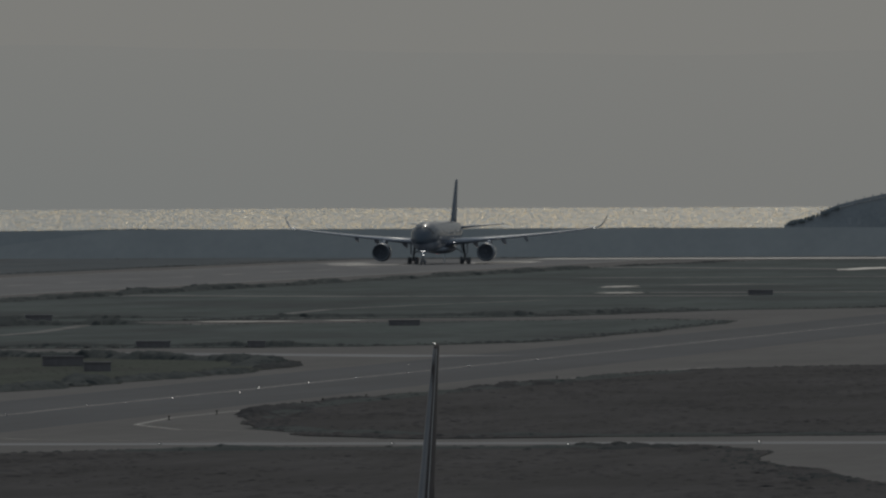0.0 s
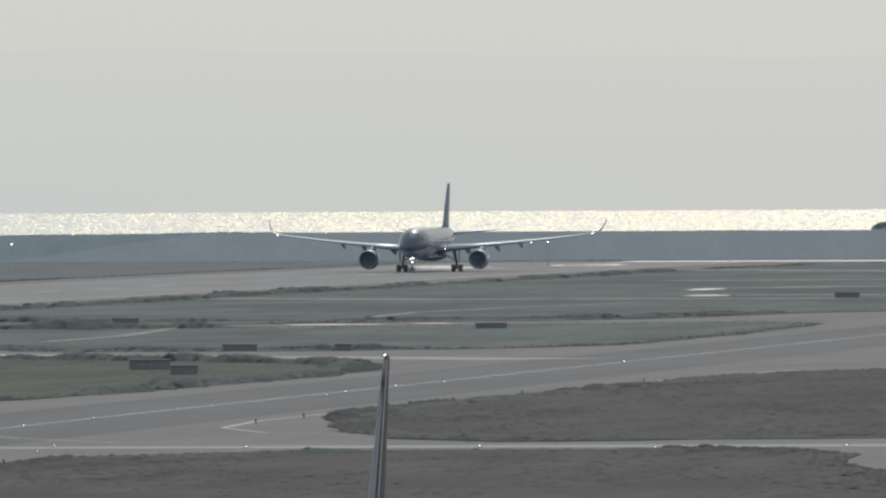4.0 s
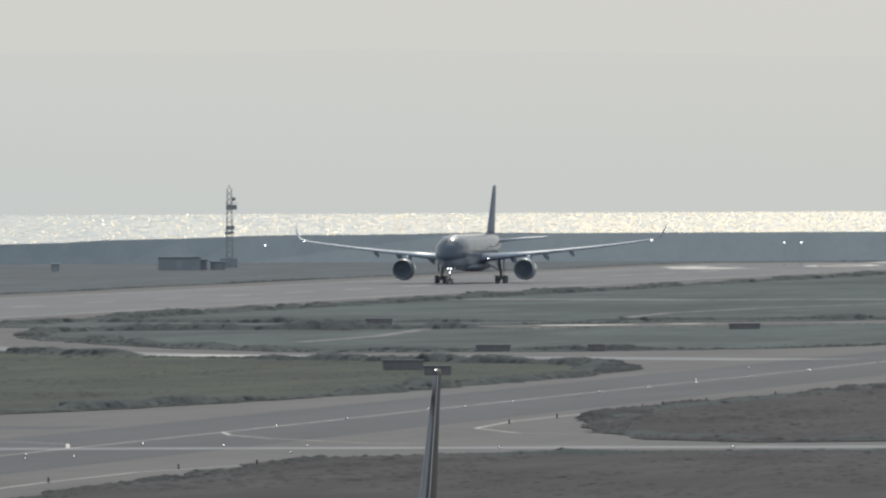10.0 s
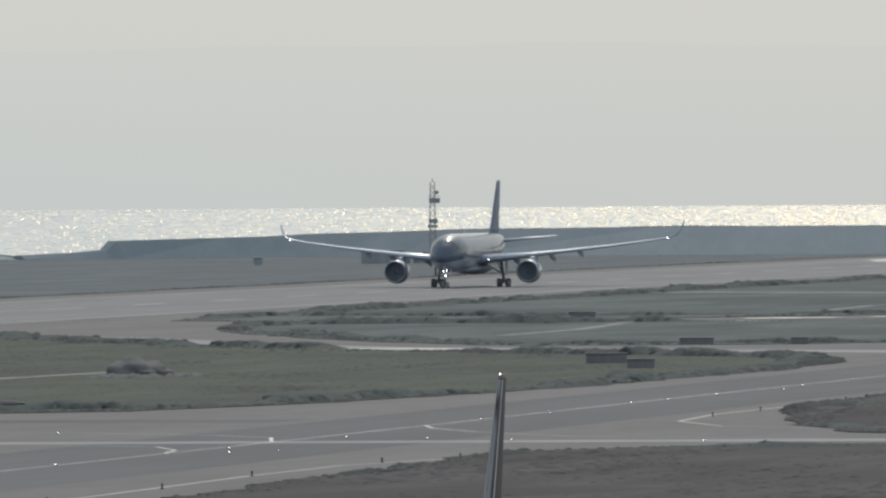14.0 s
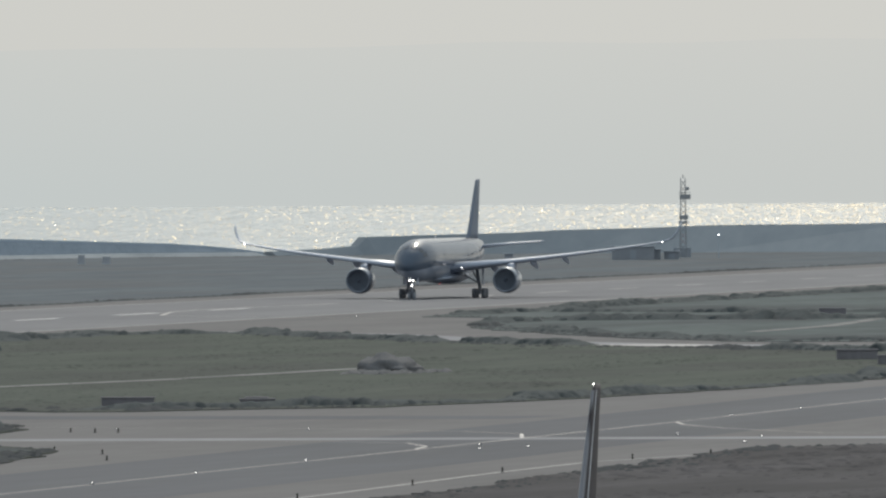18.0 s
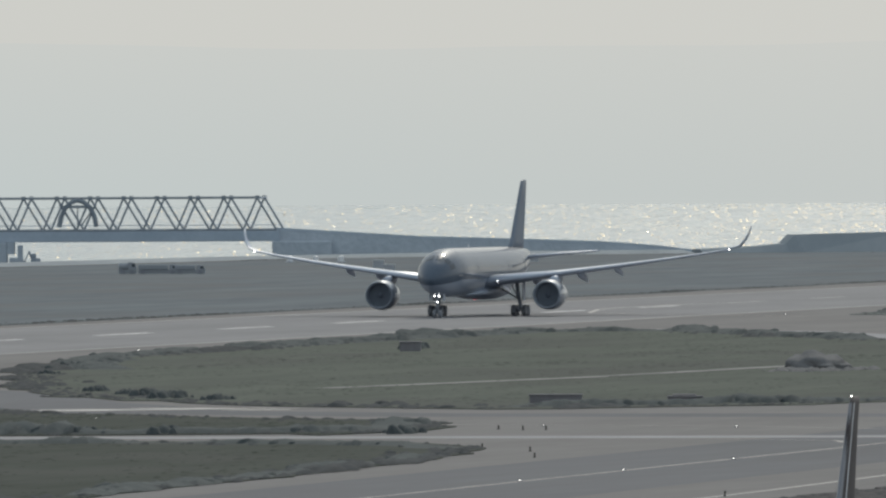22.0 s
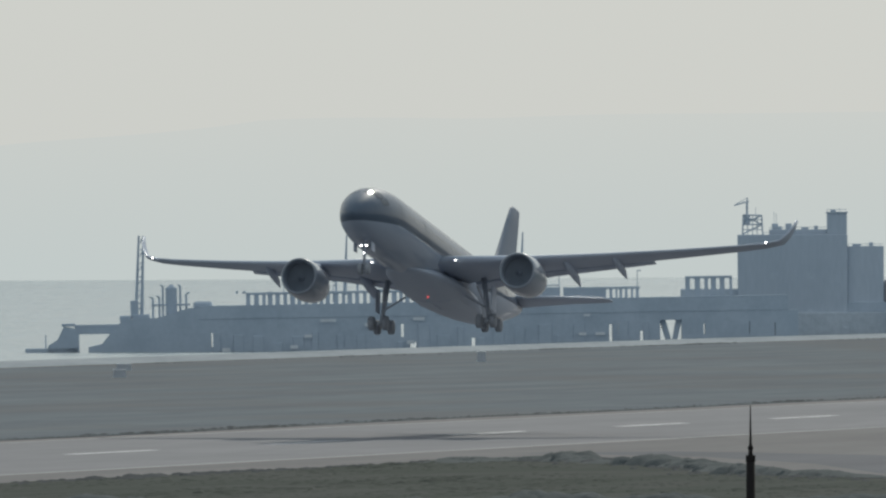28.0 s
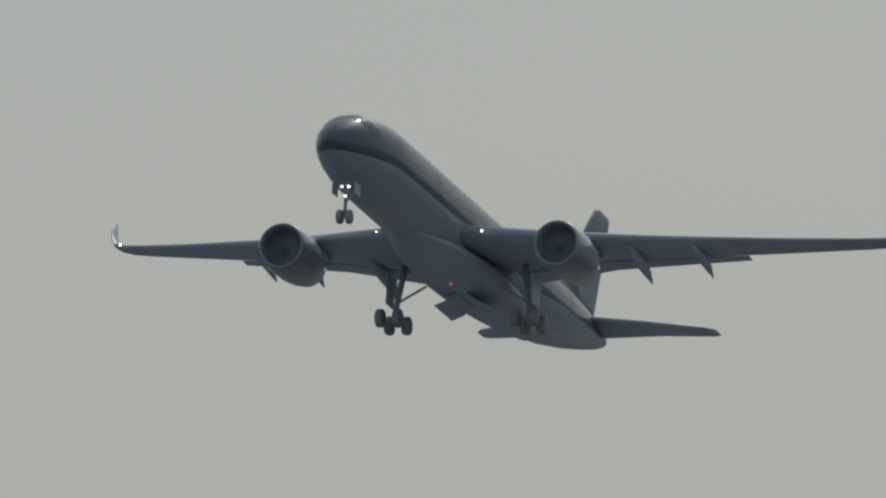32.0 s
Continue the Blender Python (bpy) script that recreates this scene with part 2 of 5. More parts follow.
# ---- building blocks ----
def mesh_of(name, bm, mat, smooth=False):
    data = bpy.data.meshes.new(name)
    bm.normal_update()
    bm.to_mesh(data)
    bm.free()
    for m in (mat if isinstance(mat, (list, tuple)) else [mat]):
        data.materials.append(m)
    if smooth:
        data.shade_smooth()
    return data


def thing(name, bm, mat, label, category, group="", kind="", smooth=False):
    return tagged(new(name, mesh_of(name, bm, mat, smooth)), label, category, group, kind)


def part(name, bm, mat, parent, label="", smooth=False, pivot=None):
    ob = new(name, mesh_of(name, bm, mat, smooth))
    ob.parent = parent
    if pivot is not None:
        ob.data.transform(Matrix.Translation(-Vector(pivot)))
        ob.location = pivot
    return tagged(ob, label) if label else ob


def faces(verts, polys):
    bm = bmesh.new()
    vs = [bm.verts.new(v) for v in verts]
    for p in polys:
        bm.faces.new([vs[i] for i in p])
    return bm


def box(x0, x1, y0, y1, z0, z1, bevel=0.0, bm=None):
    out = bm or bmesh.new()
    made = bmesh.ops.create_cube(out, size=1, matrix=Matrix.Translation(((x0 + x1) / 2, (y0 + y1) / 2, (z0 + z1) / 2)) @ Matrix.Diagonal((x1 - x0, y1 - y0, z1 - z0, 1)))
    if bevel:
        edges = {e for v in made["verts"] for e in v.link_edges}
        bmesh.ops.bevel(out, geom=list(edges), offset=bevel, segments=1, affect="EDGES")
    return out


def beam(a, b, r, r2=None, sides=8, bm=None):
    out = bm or bmesh.new()
    a, b = Vector(a), Vector(b)
    turn = (b - a).to_track_quat("Z", "Y").to_matrix().to_4x4()
    bmesh.ops.create_cone(out, cap_ends=True, segments=sides, radius1=r, radius2=r if r2 is None else r2, depth=(b - a).length,
                          matrix=Matrix.Translation((a + b) / 2) @ turn)
    return out


def ball(at, r, bm=None, stretch=(1, 1, 1), rings=6):
    out = bm or bmesh.new()
    bmesh.ops.create_uvsphere(out, u_segments=rings * 2, v_segments=rings, radius=r, matrix=Matrix.Translation(at) @ Matrix.Diagonal((*stretch, 1)))
    return out


def loft(rings, close=True, bm=None):
    """A skin over rings of equally many points; the ends are capped."""
    out = bm or bmesh.new()
    vs = [[out.verts.new(p) for p in ring] for ring in rings]
    n = len(vs[0])
    for a, b in zip(vs, vs[1:]):
        for i in range(n):
            out.faces.new((a[i], a[(i + 1) % n], b[(i + 1) % n], b[i]))
    if close:
        out.faces.new(vs[0][::-1])
        out.faces.new(vs[-1])
    bmesh.ops.recalc_face_normals(out, faces=out.faces[:])
    return out


def smooth_outline(points, step=6.0):
    """A closed rounded outline through plan corners."""
    out, n = [], len(points)
    for i in range(n):
        p0, p1, p2, p3 = (Vector(points[(i + k) % n]).to_2d() for k in (-1, 0, 1, 2))
        m = max(2, int((p2 - p1).length / step))
        t1, t2 = (p2 - p0), (p3 - p1)
        length = (p2 - p1).length
        t1 *= min(0.5, 0.5 * length / max(t1.length, 1e-6))
        t2 *= min(0.5, 0.5 * length / max(t2.length, 1e-6))
        for k in range(m):
            s = k / m
            h = (2 * s ** 3 - 3 * s * s + 1, s ** 3 - 2 * s * s + s, -2 * s ** 3 + 3 * s * s, s ** 3 - s * s)
            out.append(p1 * h[0] + t1 * h[1] + p2 * h[2] + t2 * h[3])
    return out


def inside(x, y, outline):
    """Which of many points lie in the outline."""
    hit = np.zeros(len(x), bool)
    for a, b in zip(outline, outline[1:] + outline[:1]):
        if a.y != b.y:
            cross = ((a.y > y) != (b.y > y)) & (x < (b.x - a.x) * (y - a.y) / (b.y - a.y) + a.x)
            hit ^= cross
    return hit


def clumps(name, spots, heights, mat, label, wide=2.2, deep=4.0, kind="stuff"):
    """Low rounded clumps of grass or leaves on many spots: one mesh of uneven domes."""
    rng = np.random.default_rng(len(spots))
    n, m = len(spots), 7
    rx, ry = heights * wide * rng.uniform(0.6, 1.5, n), heights * deep * rng.uniform(0.6, 1.5, n)
    rings = []
    for share, lift in ((1.0, 0.0), (0.62, 0.72)):
        for k in range(m):
            a = 2 * math.pi * k / m + 0.4 * share
            wob = rng.uniform(0.75, 1.25, n) * share
            rings.append(np.stack([spots[:, 0] + np.cos(a) * rx * wob, spots[:, 1] + np.sin(a) * ry * wob, spots[:, 2] - 0.03 + heights * lift * rng.uniform(0.7, 1.25, n)], 1))
    top = np.stack([spots[:, 0] + rx * rng.normal(0, 0.15, n), spots[:, 1] + ry * rng.normal(0, 0.15, n), spots[:, 2] + heights], 1)
    verts = np.stack(rings + [top], 1).reshape(-1, 3)
    one = [(k, (k + 1) % m, m + (k + 1) % m, m + k) for k in range(m)]
    caps = [(m + k, m + (k + 1) % m, 2 * m) for k in range(m)]
    polys = [tuple(v + i * (2 * m + 1) for v in f) for i in range(n) for f in one + caps]
    data = bpy.data.meshes.new(name)
    data.from_pydata(verts.tolist(), [], polys)
    data.materials.append(mat)
    data.shade_smooth()
    return tagged(new(name, data), label, "grass", kind=kind)


# ---- ground, sea and shore ----
def sheet(name, corners, z, mat, label, category, kind="structure"):
    bm = faces([(x, y, z) for x, y in corners], [range(len(corners))])
    bmesh.ops.triangulate(bm, faces=bm.faces[:])
    return thing(name, bm, mat, label, category, kind=kind)


def ground_sheet():
    # paved airfield; its north-west corner is rounded off by the shore
    return sheet("ground", [(900, -600), (900, 3655), (-560, 3655), (-640, 3600), (-690, 3450), (-698, 3050), (-690, 2700), (-682, 2350), (-675, 1500), (-670, -600)],
                 0.0, CONCRETE, "flat paved airfield ground of grey concrete", "ground")


def sea_sheet():
    # open water out to the horizon, which stands a little higher with the bend of the far view
    bm = bmesh.new()
    rings = [(300, -3.6), (2200, -3.5), (3000, -3.4), (3500, -3.2), (3800, -1.6), (4300, 2.9), (4850, 8.15)]
    turns = [radians(a) for a in range(0, 361, 4)]
    loops = [[bm.verts.new((-r * math.sin(a), r * math.cos(a), z)) for a in turns[:-1]] for r, z in rings]
    n = len(loops[0])
    for a, b in zip(loops, loops[1:]):
        for i in range(n):
            bm.faces.new((a[i], a[(i + 1) % n], b[(i + 1) % n], b[i]))
    bm.faces.new(loops[0])
    bmesh.ops.recalc_face_normals(bm, faces=bm.faces[:])
    for f in bm.faces:
        if f.normal.z < 0:
            f.normal_flip()
    return thing("water", bm, SEA, "grey glittering sea out to the horizon", "sea", kind="structure", smooth=True)


def sea_glints(count, seed, mat, small, large, stray, label):
    """Small wave faces tilted to mirror the sun at the deck: glitter put into shape, dense under the sun and thinning
    out to the side.
    """
    rng = np.random.default_rng(seed)
    turn = rng.uniform(4.3, 12.5, count)
    turn = turn[rng.uniform(0, 1, count) < np.interp(turn, [4.3, 7.0, 8.2, 9.5, 11, 12.5], [1, 1, 0.4, 0.16, 0.07, 0.02])]
    count = len(turn)
    far = 3690 + (4840 - 3690) * rng.uniform(0, 1, count) ** 1.15
    lift = np.interp(far, [3500, 3800, 4300, 4850], [-3.2, -1.6, 2.9, 8.15]) + 0.12
    verts = []
    for a, r, z in zip(np.radians(turn), far, lift):
        spot = Vector((-r * math.sin(a), r * math.cos(a), z))
        half = (to_sun + (EYE - spot).normalized()).normalized()
        half = (half + Vector(rng.normal(0, stray, 3))).normalized()
        side = Vector((math.cos(a), math.sin(a), 0))
        u = (side - half * side.dot(half)).normalized()
        v = half.cross(u)
        w = small + (large - small) * rng.uniform() ** 2.5
        h = rng.uniform(0.5, 1.0) * (0.1 + w)
        verts += [spot - u * w - v * h, spot + u * w - v * h, spot + u * w * 0.6 + v * h, spot - u * w * 0.7 + v * h]
    data = bpy.data.meshes.new("wave_glints")
    data.from_pydata(verts, [], np.arange(len(verts)).reshape(-1, 4).tolist())
    data.materials.append(mat)
    return tagged(new("wave_glints", data), label, "waves", kind="stuff")


RIPPLE = material("rippled_glitter_facet", (0.12, 0.112, 0.095), (0.15, 0.14, 0.12), 0.55, size=20, spread=0.05)
GLINT = material("smooth_glitter_facet", (0.12, 0.112, 0.095), (0.15, 0.14, 0.12), 0.34, size=20, spread=0.06)
for facet in (RIPPLE, GLINT):  # the glitter's warm light is put into a metallic tint
    face = facet.node_tree.nodes["Principled BSDF"]
    face.inputs["Specular Tint"].default_value, face.inputs["Metallic"].default_value = (1.0, 0.93, 0.80, 1), 1.0
ground_sheet()
sea_sheet()
ripples = sea_glints(100000, 11, RIPPLE, 0.09, 0.34, 0.06, "rippled sunlit wave facets on the sea")
glints = sea_glints(9000, 12, GLINT, 0.03, 0.13, 0.10, "smooth wave facets glittering on the sea")


def mountains():
    """Far hills as a glowing sheet: the haze is put into its colour and its fade towards the ridge."""
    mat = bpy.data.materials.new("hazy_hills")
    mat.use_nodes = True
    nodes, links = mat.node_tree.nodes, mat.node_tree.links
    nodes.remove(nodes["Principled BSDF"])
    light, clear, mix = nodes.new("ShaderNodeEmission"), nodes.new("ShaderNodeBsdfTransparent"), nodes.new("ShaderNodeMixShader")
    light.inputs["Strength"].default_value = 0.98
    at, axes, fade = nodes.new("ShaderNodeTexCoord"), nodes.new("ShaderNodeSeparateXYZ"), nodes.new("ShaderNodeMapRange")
    side, tint = nodes.new("ShaderNodeMapRange"), nodes.new("ShaderNodeMix")  # the sun side's warm glow, put into the tint
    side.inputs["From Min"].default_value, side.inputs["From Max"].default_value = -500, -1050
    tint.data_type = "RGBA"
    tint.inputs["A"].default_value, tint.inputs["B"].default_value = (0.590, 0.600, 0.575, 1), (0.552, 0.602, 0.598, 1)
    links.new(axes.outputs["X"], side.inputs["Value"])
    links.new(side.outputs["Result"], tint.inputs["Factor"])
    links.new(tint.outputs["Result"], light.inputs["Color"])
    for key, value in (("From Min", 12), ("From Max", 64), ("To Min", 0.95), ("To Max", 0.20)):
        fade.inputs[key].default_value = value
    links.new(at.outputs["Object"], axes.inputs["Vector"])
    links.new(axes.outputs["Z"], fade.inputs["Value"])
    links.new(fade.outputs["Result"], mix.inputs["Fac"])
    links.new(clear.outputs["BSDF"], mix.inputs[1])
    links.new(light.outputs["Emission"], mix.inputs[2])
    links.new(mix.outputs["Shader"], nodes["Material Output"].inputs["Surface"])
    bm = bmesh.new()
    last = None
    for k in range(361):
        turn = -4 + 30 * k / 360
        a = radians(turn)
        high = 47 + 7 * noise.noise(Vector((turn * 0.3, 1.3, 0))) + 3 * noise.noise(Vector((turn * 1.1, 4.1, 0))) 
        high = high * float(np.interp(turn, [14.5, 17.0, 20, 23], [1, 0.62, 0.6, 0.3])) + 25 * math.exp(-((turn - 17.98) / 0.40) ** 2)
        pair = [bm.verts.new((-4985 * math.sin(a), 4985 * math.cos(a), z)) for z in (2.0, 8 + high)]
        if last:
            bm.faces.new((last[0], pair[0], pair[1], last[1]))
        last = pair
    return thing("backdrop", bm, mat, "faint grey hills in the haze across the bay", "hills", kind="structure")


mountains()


def ribbon(name, points, half, z, mat, label, category, kind="structure", parent=None):
    bm = bmesh.new()
    last = None
    pts = [Vector(p) for p in points]
    for i, p in enumerate(pts):
        way = (pts[min(i + 1, len(pts) - 1)] - pts[max(i - 1, 0)]).normalized()
        side = Vector((-way.y, way.x)) * half
        pair = [bm.verts.new((*(p + side), z)), bm.verts.new((*(p - side), z))]
        if last:
            bm.faces.new((last[0], last[1], pair[1], pair[0]))
        last = pair
    bmesh.ops.recalc_face_normals(bm, faces=bm.faces[:])
    for f in bm.faces:
        if f.normal.z < 0:
            f.normal_flip()
    return part(name, bm, mat, parent) if parent else thing(name, bm, mat, label, category, kind=kind)


runway = sheet("runway", [(-420, -600), (-360, -600), (-360, 3560), (-420, 3560)], 0.012, ASPHALT, "long grey asphalt runway with worn white dashes, far ones dulled for haze", "runway")
PALE = material("new_concrete", (0.190, 0.194, 0.212), (0.262, 0.265, 0.285), 0.88, size=30, fine=3, stretch=(1, 0.3, 1), spec=0.12)
OLD = material("old_asphalt", (0.073, 0.078, 0.092), (0.101, 0.107, 0.124), 0.9, size=14, fine=2, stretch=(1, 0.12, 1), spec=0.12)
ribbon("taxiway", [(-181, 600), (-181, 3500)], 11.5, 0.006, OLD, "grey asphalt taxiway parallel to the runway", "taxiway")
ribbon("taxiway", [(-345, 1148), (-20, 1148)], 5.0, 0.009, PALE, "pale concrete taxiway crossing the field", "taxiway")
ribbon("taxiway", [(-345, 1915), (-318, 1880), (-290, 1800), (-268, 1757), (-245, 1737), (-215, 1712), (-192, 1690)], 8.0, 0.009, PALE, "pale concrete taxiway crossing the field", "taxiway")
ribbon("taxiway", [(-345, 1450), (-322, 1425), (-300, 1375), (-282, 1318), (-262, 1270), (-238, 1252), (-195, 1245)], 8.0, 0.009, OLD, "grey asphalt taxiway crossing the field", "taxiway")
for k in range(58):
    y = 3500 - 70 * k
    bm = faces([(-390.6, y, 0.022), (-389.4, y, 0.022), (-389.4, y - 30, 0.022), (-390.6, y - 30, 0.022)], [(0, 3, 2, 1)])
    if y < 3400:
        # the far dashes have the heat haze put into a duller paint
        part("centre_dash", bm, PAINT if y < 2250 else WORN_HAZED, runway)
    else:
        bm.free()
for x in (-419.2, -360.8):
    part("edge_line", faces([(x - 0.45, -600, 0.02), (x + 0.45, -600, 0.02), (x + 0.45, 3550, 0.02), (x - 0.45, 3550, 0.02)], [(0, 1, 2, 3)]), WORN_HAZED, runway)


# ---- grass islands ----
def island(outline, label, mat=GRASS, blades=BLADES, rim=0.8, inner=0.10, density=0.0, name="grass_island", step=6.0, thick=0.07):
    line = smooth_outline(outline, step)
    rng = np.random.default_rng(len(outline) * 7 + int(abs(outline[0][1])))
    line = [p + Vector((rng.normal(0, 0.5), rng.normal(0, 1.6))) for p in line]
    bm = bmesh.new()
    top = [bm.verts.new((p.x, p.y, thick)) for p in line]
    low = [bm.verts.new((p.x, p.y, -0.02)) for p in line]
    n = len(line)
    bm.faces.new(top)
    for i in range(n):
        bm.faces.new((low[i], low[(i + 1) % n], top[(i + 1) % n], top[i]))
    bmesh.ops.recalc_face_normals(bm, faces=bm.faces[:])
    bmesh.ops.triangulate(bm, faces=[q for q in bm.faces if len(q.verts) > 4])
    thing(name, bm, mat, label, "grass", kind="structure")
    # tall grass on the rim, thinner growth within
    xs, ys = np.array([p.x for p in line]), np.array([p.y for p in line])
    area = abs(np.sum(xs * np.roll(ys, -1) - ys * np.roll(xs, -1))) / 2
    spots, highs = [], []
    for a, b in zip(line, line[1:] + line[:1]):
        m = max(1, int((b - a).length / 1.1))
        for k in range(m):
            p = a.lerp(b, (k + rng.uniform()) / m)
            wave = 0.25 + 0.9 * max(0.0, noise.noise(Vector((p.x * 0.06, p.y * 0.025, 3.7))))
            for j in range(3):
                spots.append((p.x + rng.normal(0, 1.5), p.y + rng.normal(0, 6.0), thick))
                highs.append(rim * wave * rng.uniform(0.35, 1.0))
    rim_x, rim_y = np.array([q[0] for q in spots]), np.array([q[1] for q in spots])
    keep = inside(rim_x, rim_y, line)
    spots, highs = np.array(spots)[keep], np.array(highs)[keep]
    plain = label.split(" island")[0].split(" field")[0]
    clumps("tall_grass", spots, highs * 0.75, blades, plain + " clumps growing on the verge", wide=2.6, deep=8.0)
    count = int(area * density)
    if count:
        x, y = rng.uniform(xs.min(), xs.max(), count * 3), rng.uniform(ys.min(), ys.max(), count * 3)
        keep = inside(x, y, line)
        sward = np.stack([x[keep], y[keep], np.full(keep.sum(), thick)], 1)[:count]
        patch = np.array([noise.noise(Vector((px * 0.09, py * 0.02, 9.1))) for px, py, _ in sward])
        sward, patch = sward[patch > -0.2], patch[patch > -0.2]
        clumps("sward", sward, inner * rng.uniform(0.4, 1.1, len(sward)) * (1 + 1.5 * np.maximum(0, patch)), mat, plain + " sward of uneven tussocks", wide=4.0, deep=9.0)


# between the runway and the taxiway
island([(-327.8, 1527), (-338, 1590), (-343, 1640), (-344, 1740), (-347, 1830), (-343, 1900), (-330, 1897), (-300, 1812), (-280, 1766), (-242, 1705),
        (-216, 1668), (-203, 1640), (-198, 1598), (-198, 1528), (-199, 1457), (-202, 1400), (-208, 1340), (-216, 1300), (-238, 1280), (-258, 1300),
        (-272, 1324), (-288, 1358), (-303, 1412)], "green and brown rough grass island between taxiways", density=0.10, inner=0.07)
island([(-344, 1368), (-343, 1402), (-331, 1393), (-309, 1340), (-295, 1301), (-276, 1274), (-254, 1246), (-232, 1221), (-223, 1181), (-226, 1160), (-290, 1157), (-345, 1156)],
       "rough green grass island beside the taxiway", MEADOW, density=0.16, inner=0.08)
island([(-345, 1100), (-290, 1112), (-237, 1130), (-213, 1122), (-205, 1100), (-200, 1060), (-198, 990), (-197, 930), (-197, 700), (-345, 700)],
       "mown green grass island with dark tall rim", MEADOW, density=0.10, inner=0.07)
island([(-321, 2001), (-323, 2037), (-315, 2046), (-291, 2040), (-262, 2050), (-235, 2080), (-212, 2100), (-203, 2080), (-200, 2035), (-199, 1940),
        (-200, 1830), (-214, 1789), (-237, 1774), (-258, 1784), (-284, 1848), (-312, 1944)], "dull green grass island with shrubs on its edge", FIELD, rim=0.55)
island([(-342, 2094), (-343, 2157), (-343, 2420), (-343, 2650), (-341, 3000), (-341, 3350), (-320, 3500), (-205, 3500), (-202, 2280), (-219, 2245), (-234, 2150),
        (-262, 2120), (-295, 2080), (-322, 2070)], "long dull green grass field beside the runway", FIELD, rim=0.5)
island([(-161, 1270), (-166, 1340), (-164, 1396), (-162, 1456), (-160, 1533), (-155, 1578), (-142, 1605), (-90, 1610), (-20, 1600), (-20, 1195), (-106, 1192),
        (-116, 1186), (-126, 1170), (-136, 1167), (-145, 1184), (-154, 1222)], "brown dry grass island beside the taxiway", DRY_GRASS, DRY_BLADES, rim=0.6, density=0.16, inner=0.09)
island([(-158, 1060), (-159, 1100), (-150, 1122), (-135, 1132), (-116, 1132), (-108, 1122), (-103, 1076), (-88, 997), (-70, 900), (-60, 700), (-150, 700), (-156, 950)],
       "green and brown grass island in front of the taxiway", DRY_GRASS, BLADES, rim=0.6, density=0.16, inner=0.09)
island([(-152, 1780), (-156, 1830), (-150, 1900), (-60, 1900), (-20, 1800), (-60, 1740), (-140, 1745)], "brown dry grass island by the far taxiway", DRY_GRASS, DRY_BLADES)
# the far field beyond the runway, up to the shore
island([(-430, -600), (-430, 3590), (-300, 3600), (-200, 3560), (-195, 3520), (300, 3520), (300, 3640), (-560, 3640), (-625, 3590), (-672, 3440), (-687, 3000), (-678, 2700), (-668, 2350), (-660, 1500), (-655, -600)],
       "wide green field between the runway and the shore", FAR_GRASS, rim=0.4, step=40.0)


# ---- seawall ----
def seawall():
    crest = [(-671, 1500, 0.75), (-679, 2350, 0.75), (-689, 2700, 0.75), (-698, 3050, 0.7), (-690, 3450, 0.6), (-652, 3580, 0.8), (-628, 3606, 0.8)]
    far = [(-624, 3608, 0.9), (-612, 3616, 1.5), (-607, 3619, 2.0), (-605.4, 3620.5, 3.9), (-584, 3636, 4.4), (-575, 3641, 4.6), (-566, 3645, 5.1), (-550, 3652, 5.4), (-536, 3654, 5.8), (-490, 3655, 6.2), (-300, 3655, 6.2), (-100, 3655, 6.2), (500, 3655, 6.2)]
    for line, name in ((crest, "seawall_west"), (far, "seawall_north")):
        rings = []
        for i, (x, y, z) in enumerate(line):
            a, b = Vector(line[max(i - 1, 0)][:2]), Vector(line[min(i + 1, len(line) - 1)][:2])
            way = (b - a).normalized()
            side = Vector((-way.y, way.x))
            p = Vector((x, y))
            foot = float(np.interp(x, [-605, -490], [3 + z, 6 + z * 2])) if name.endswith("north") else 6 + z * 2
            rings.append([(*(p - side * foot), -0.05), (*(p - side * 2), z), (*(p + side * 2), z), (*(p + side * (5 + z * 1.5)), -4.0)])
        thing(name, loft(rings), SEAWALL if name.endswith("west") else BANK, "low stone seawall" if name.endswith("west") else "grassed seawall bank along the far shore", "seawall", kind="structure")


CREST = material("crest_shrubs", (0.150, 0.180, 0.200), (0.210, 0.240, 0.262), 0.95, size=3, fine=0.5, spec=0.03)
seawall()
rng = np.random.default_rng(21)
spots = [(x, 3655 + rng.uniform(-0.8, 0.8), float(np.interp(x, [-550, -536, -490], [5.4, 5.8, 6.2])) - 0.05) for x in rng.uniform(-545, -180, 2200)]
tagged(clumps("shrub_row", np.array(spots), np.array([0.12 + 0.4 * max(0.0, noise.noise(Vector((p[0] * 0.03, 2.2, 0)))) for p in spots]) * rng.uniform(0.6, 1.2, len(spots)), CREST, "low shrubs along the seawall crest", deep=1.2), category="shrub")


# ---- airliner ----
FUSELAGE = [(33.5, 0.06, 0.06, 4.75), (33.25, 0.55, 0.50, 4.78), (32.6, 1.08, 1.02, 4.90), (31.5, 1.65, 1.62, 5.08), (30.2, 2.10, 2.16, 5.25), (28.6, 2.48, 2.55, 5.40),
            (26.5, 2.78, 2.86, 5.50), (24.0, 2.94, 3.02, 5.55), (21.0, 2.98, 3.05, 5.55), (10.0, 2.98, 3.05, 5.55), (0.0, 2.98, 3.05, 5.55), (-9.0, 2.98, 3.05, 5.55),
            (-14.0, 2.86, 2.90, 5.70), (-19.0, 2.52, 2.55, 6.02), (-24.0, 1.96, 2.00, 6.50), (-28.5, 1.30, 1.38, 7.00), (-31.5, 0.80, 0.90, 7.35), (-33.0, 0.48, 0.55, 7.52), (-33.3, 0.30, 0.36, 7.55)]


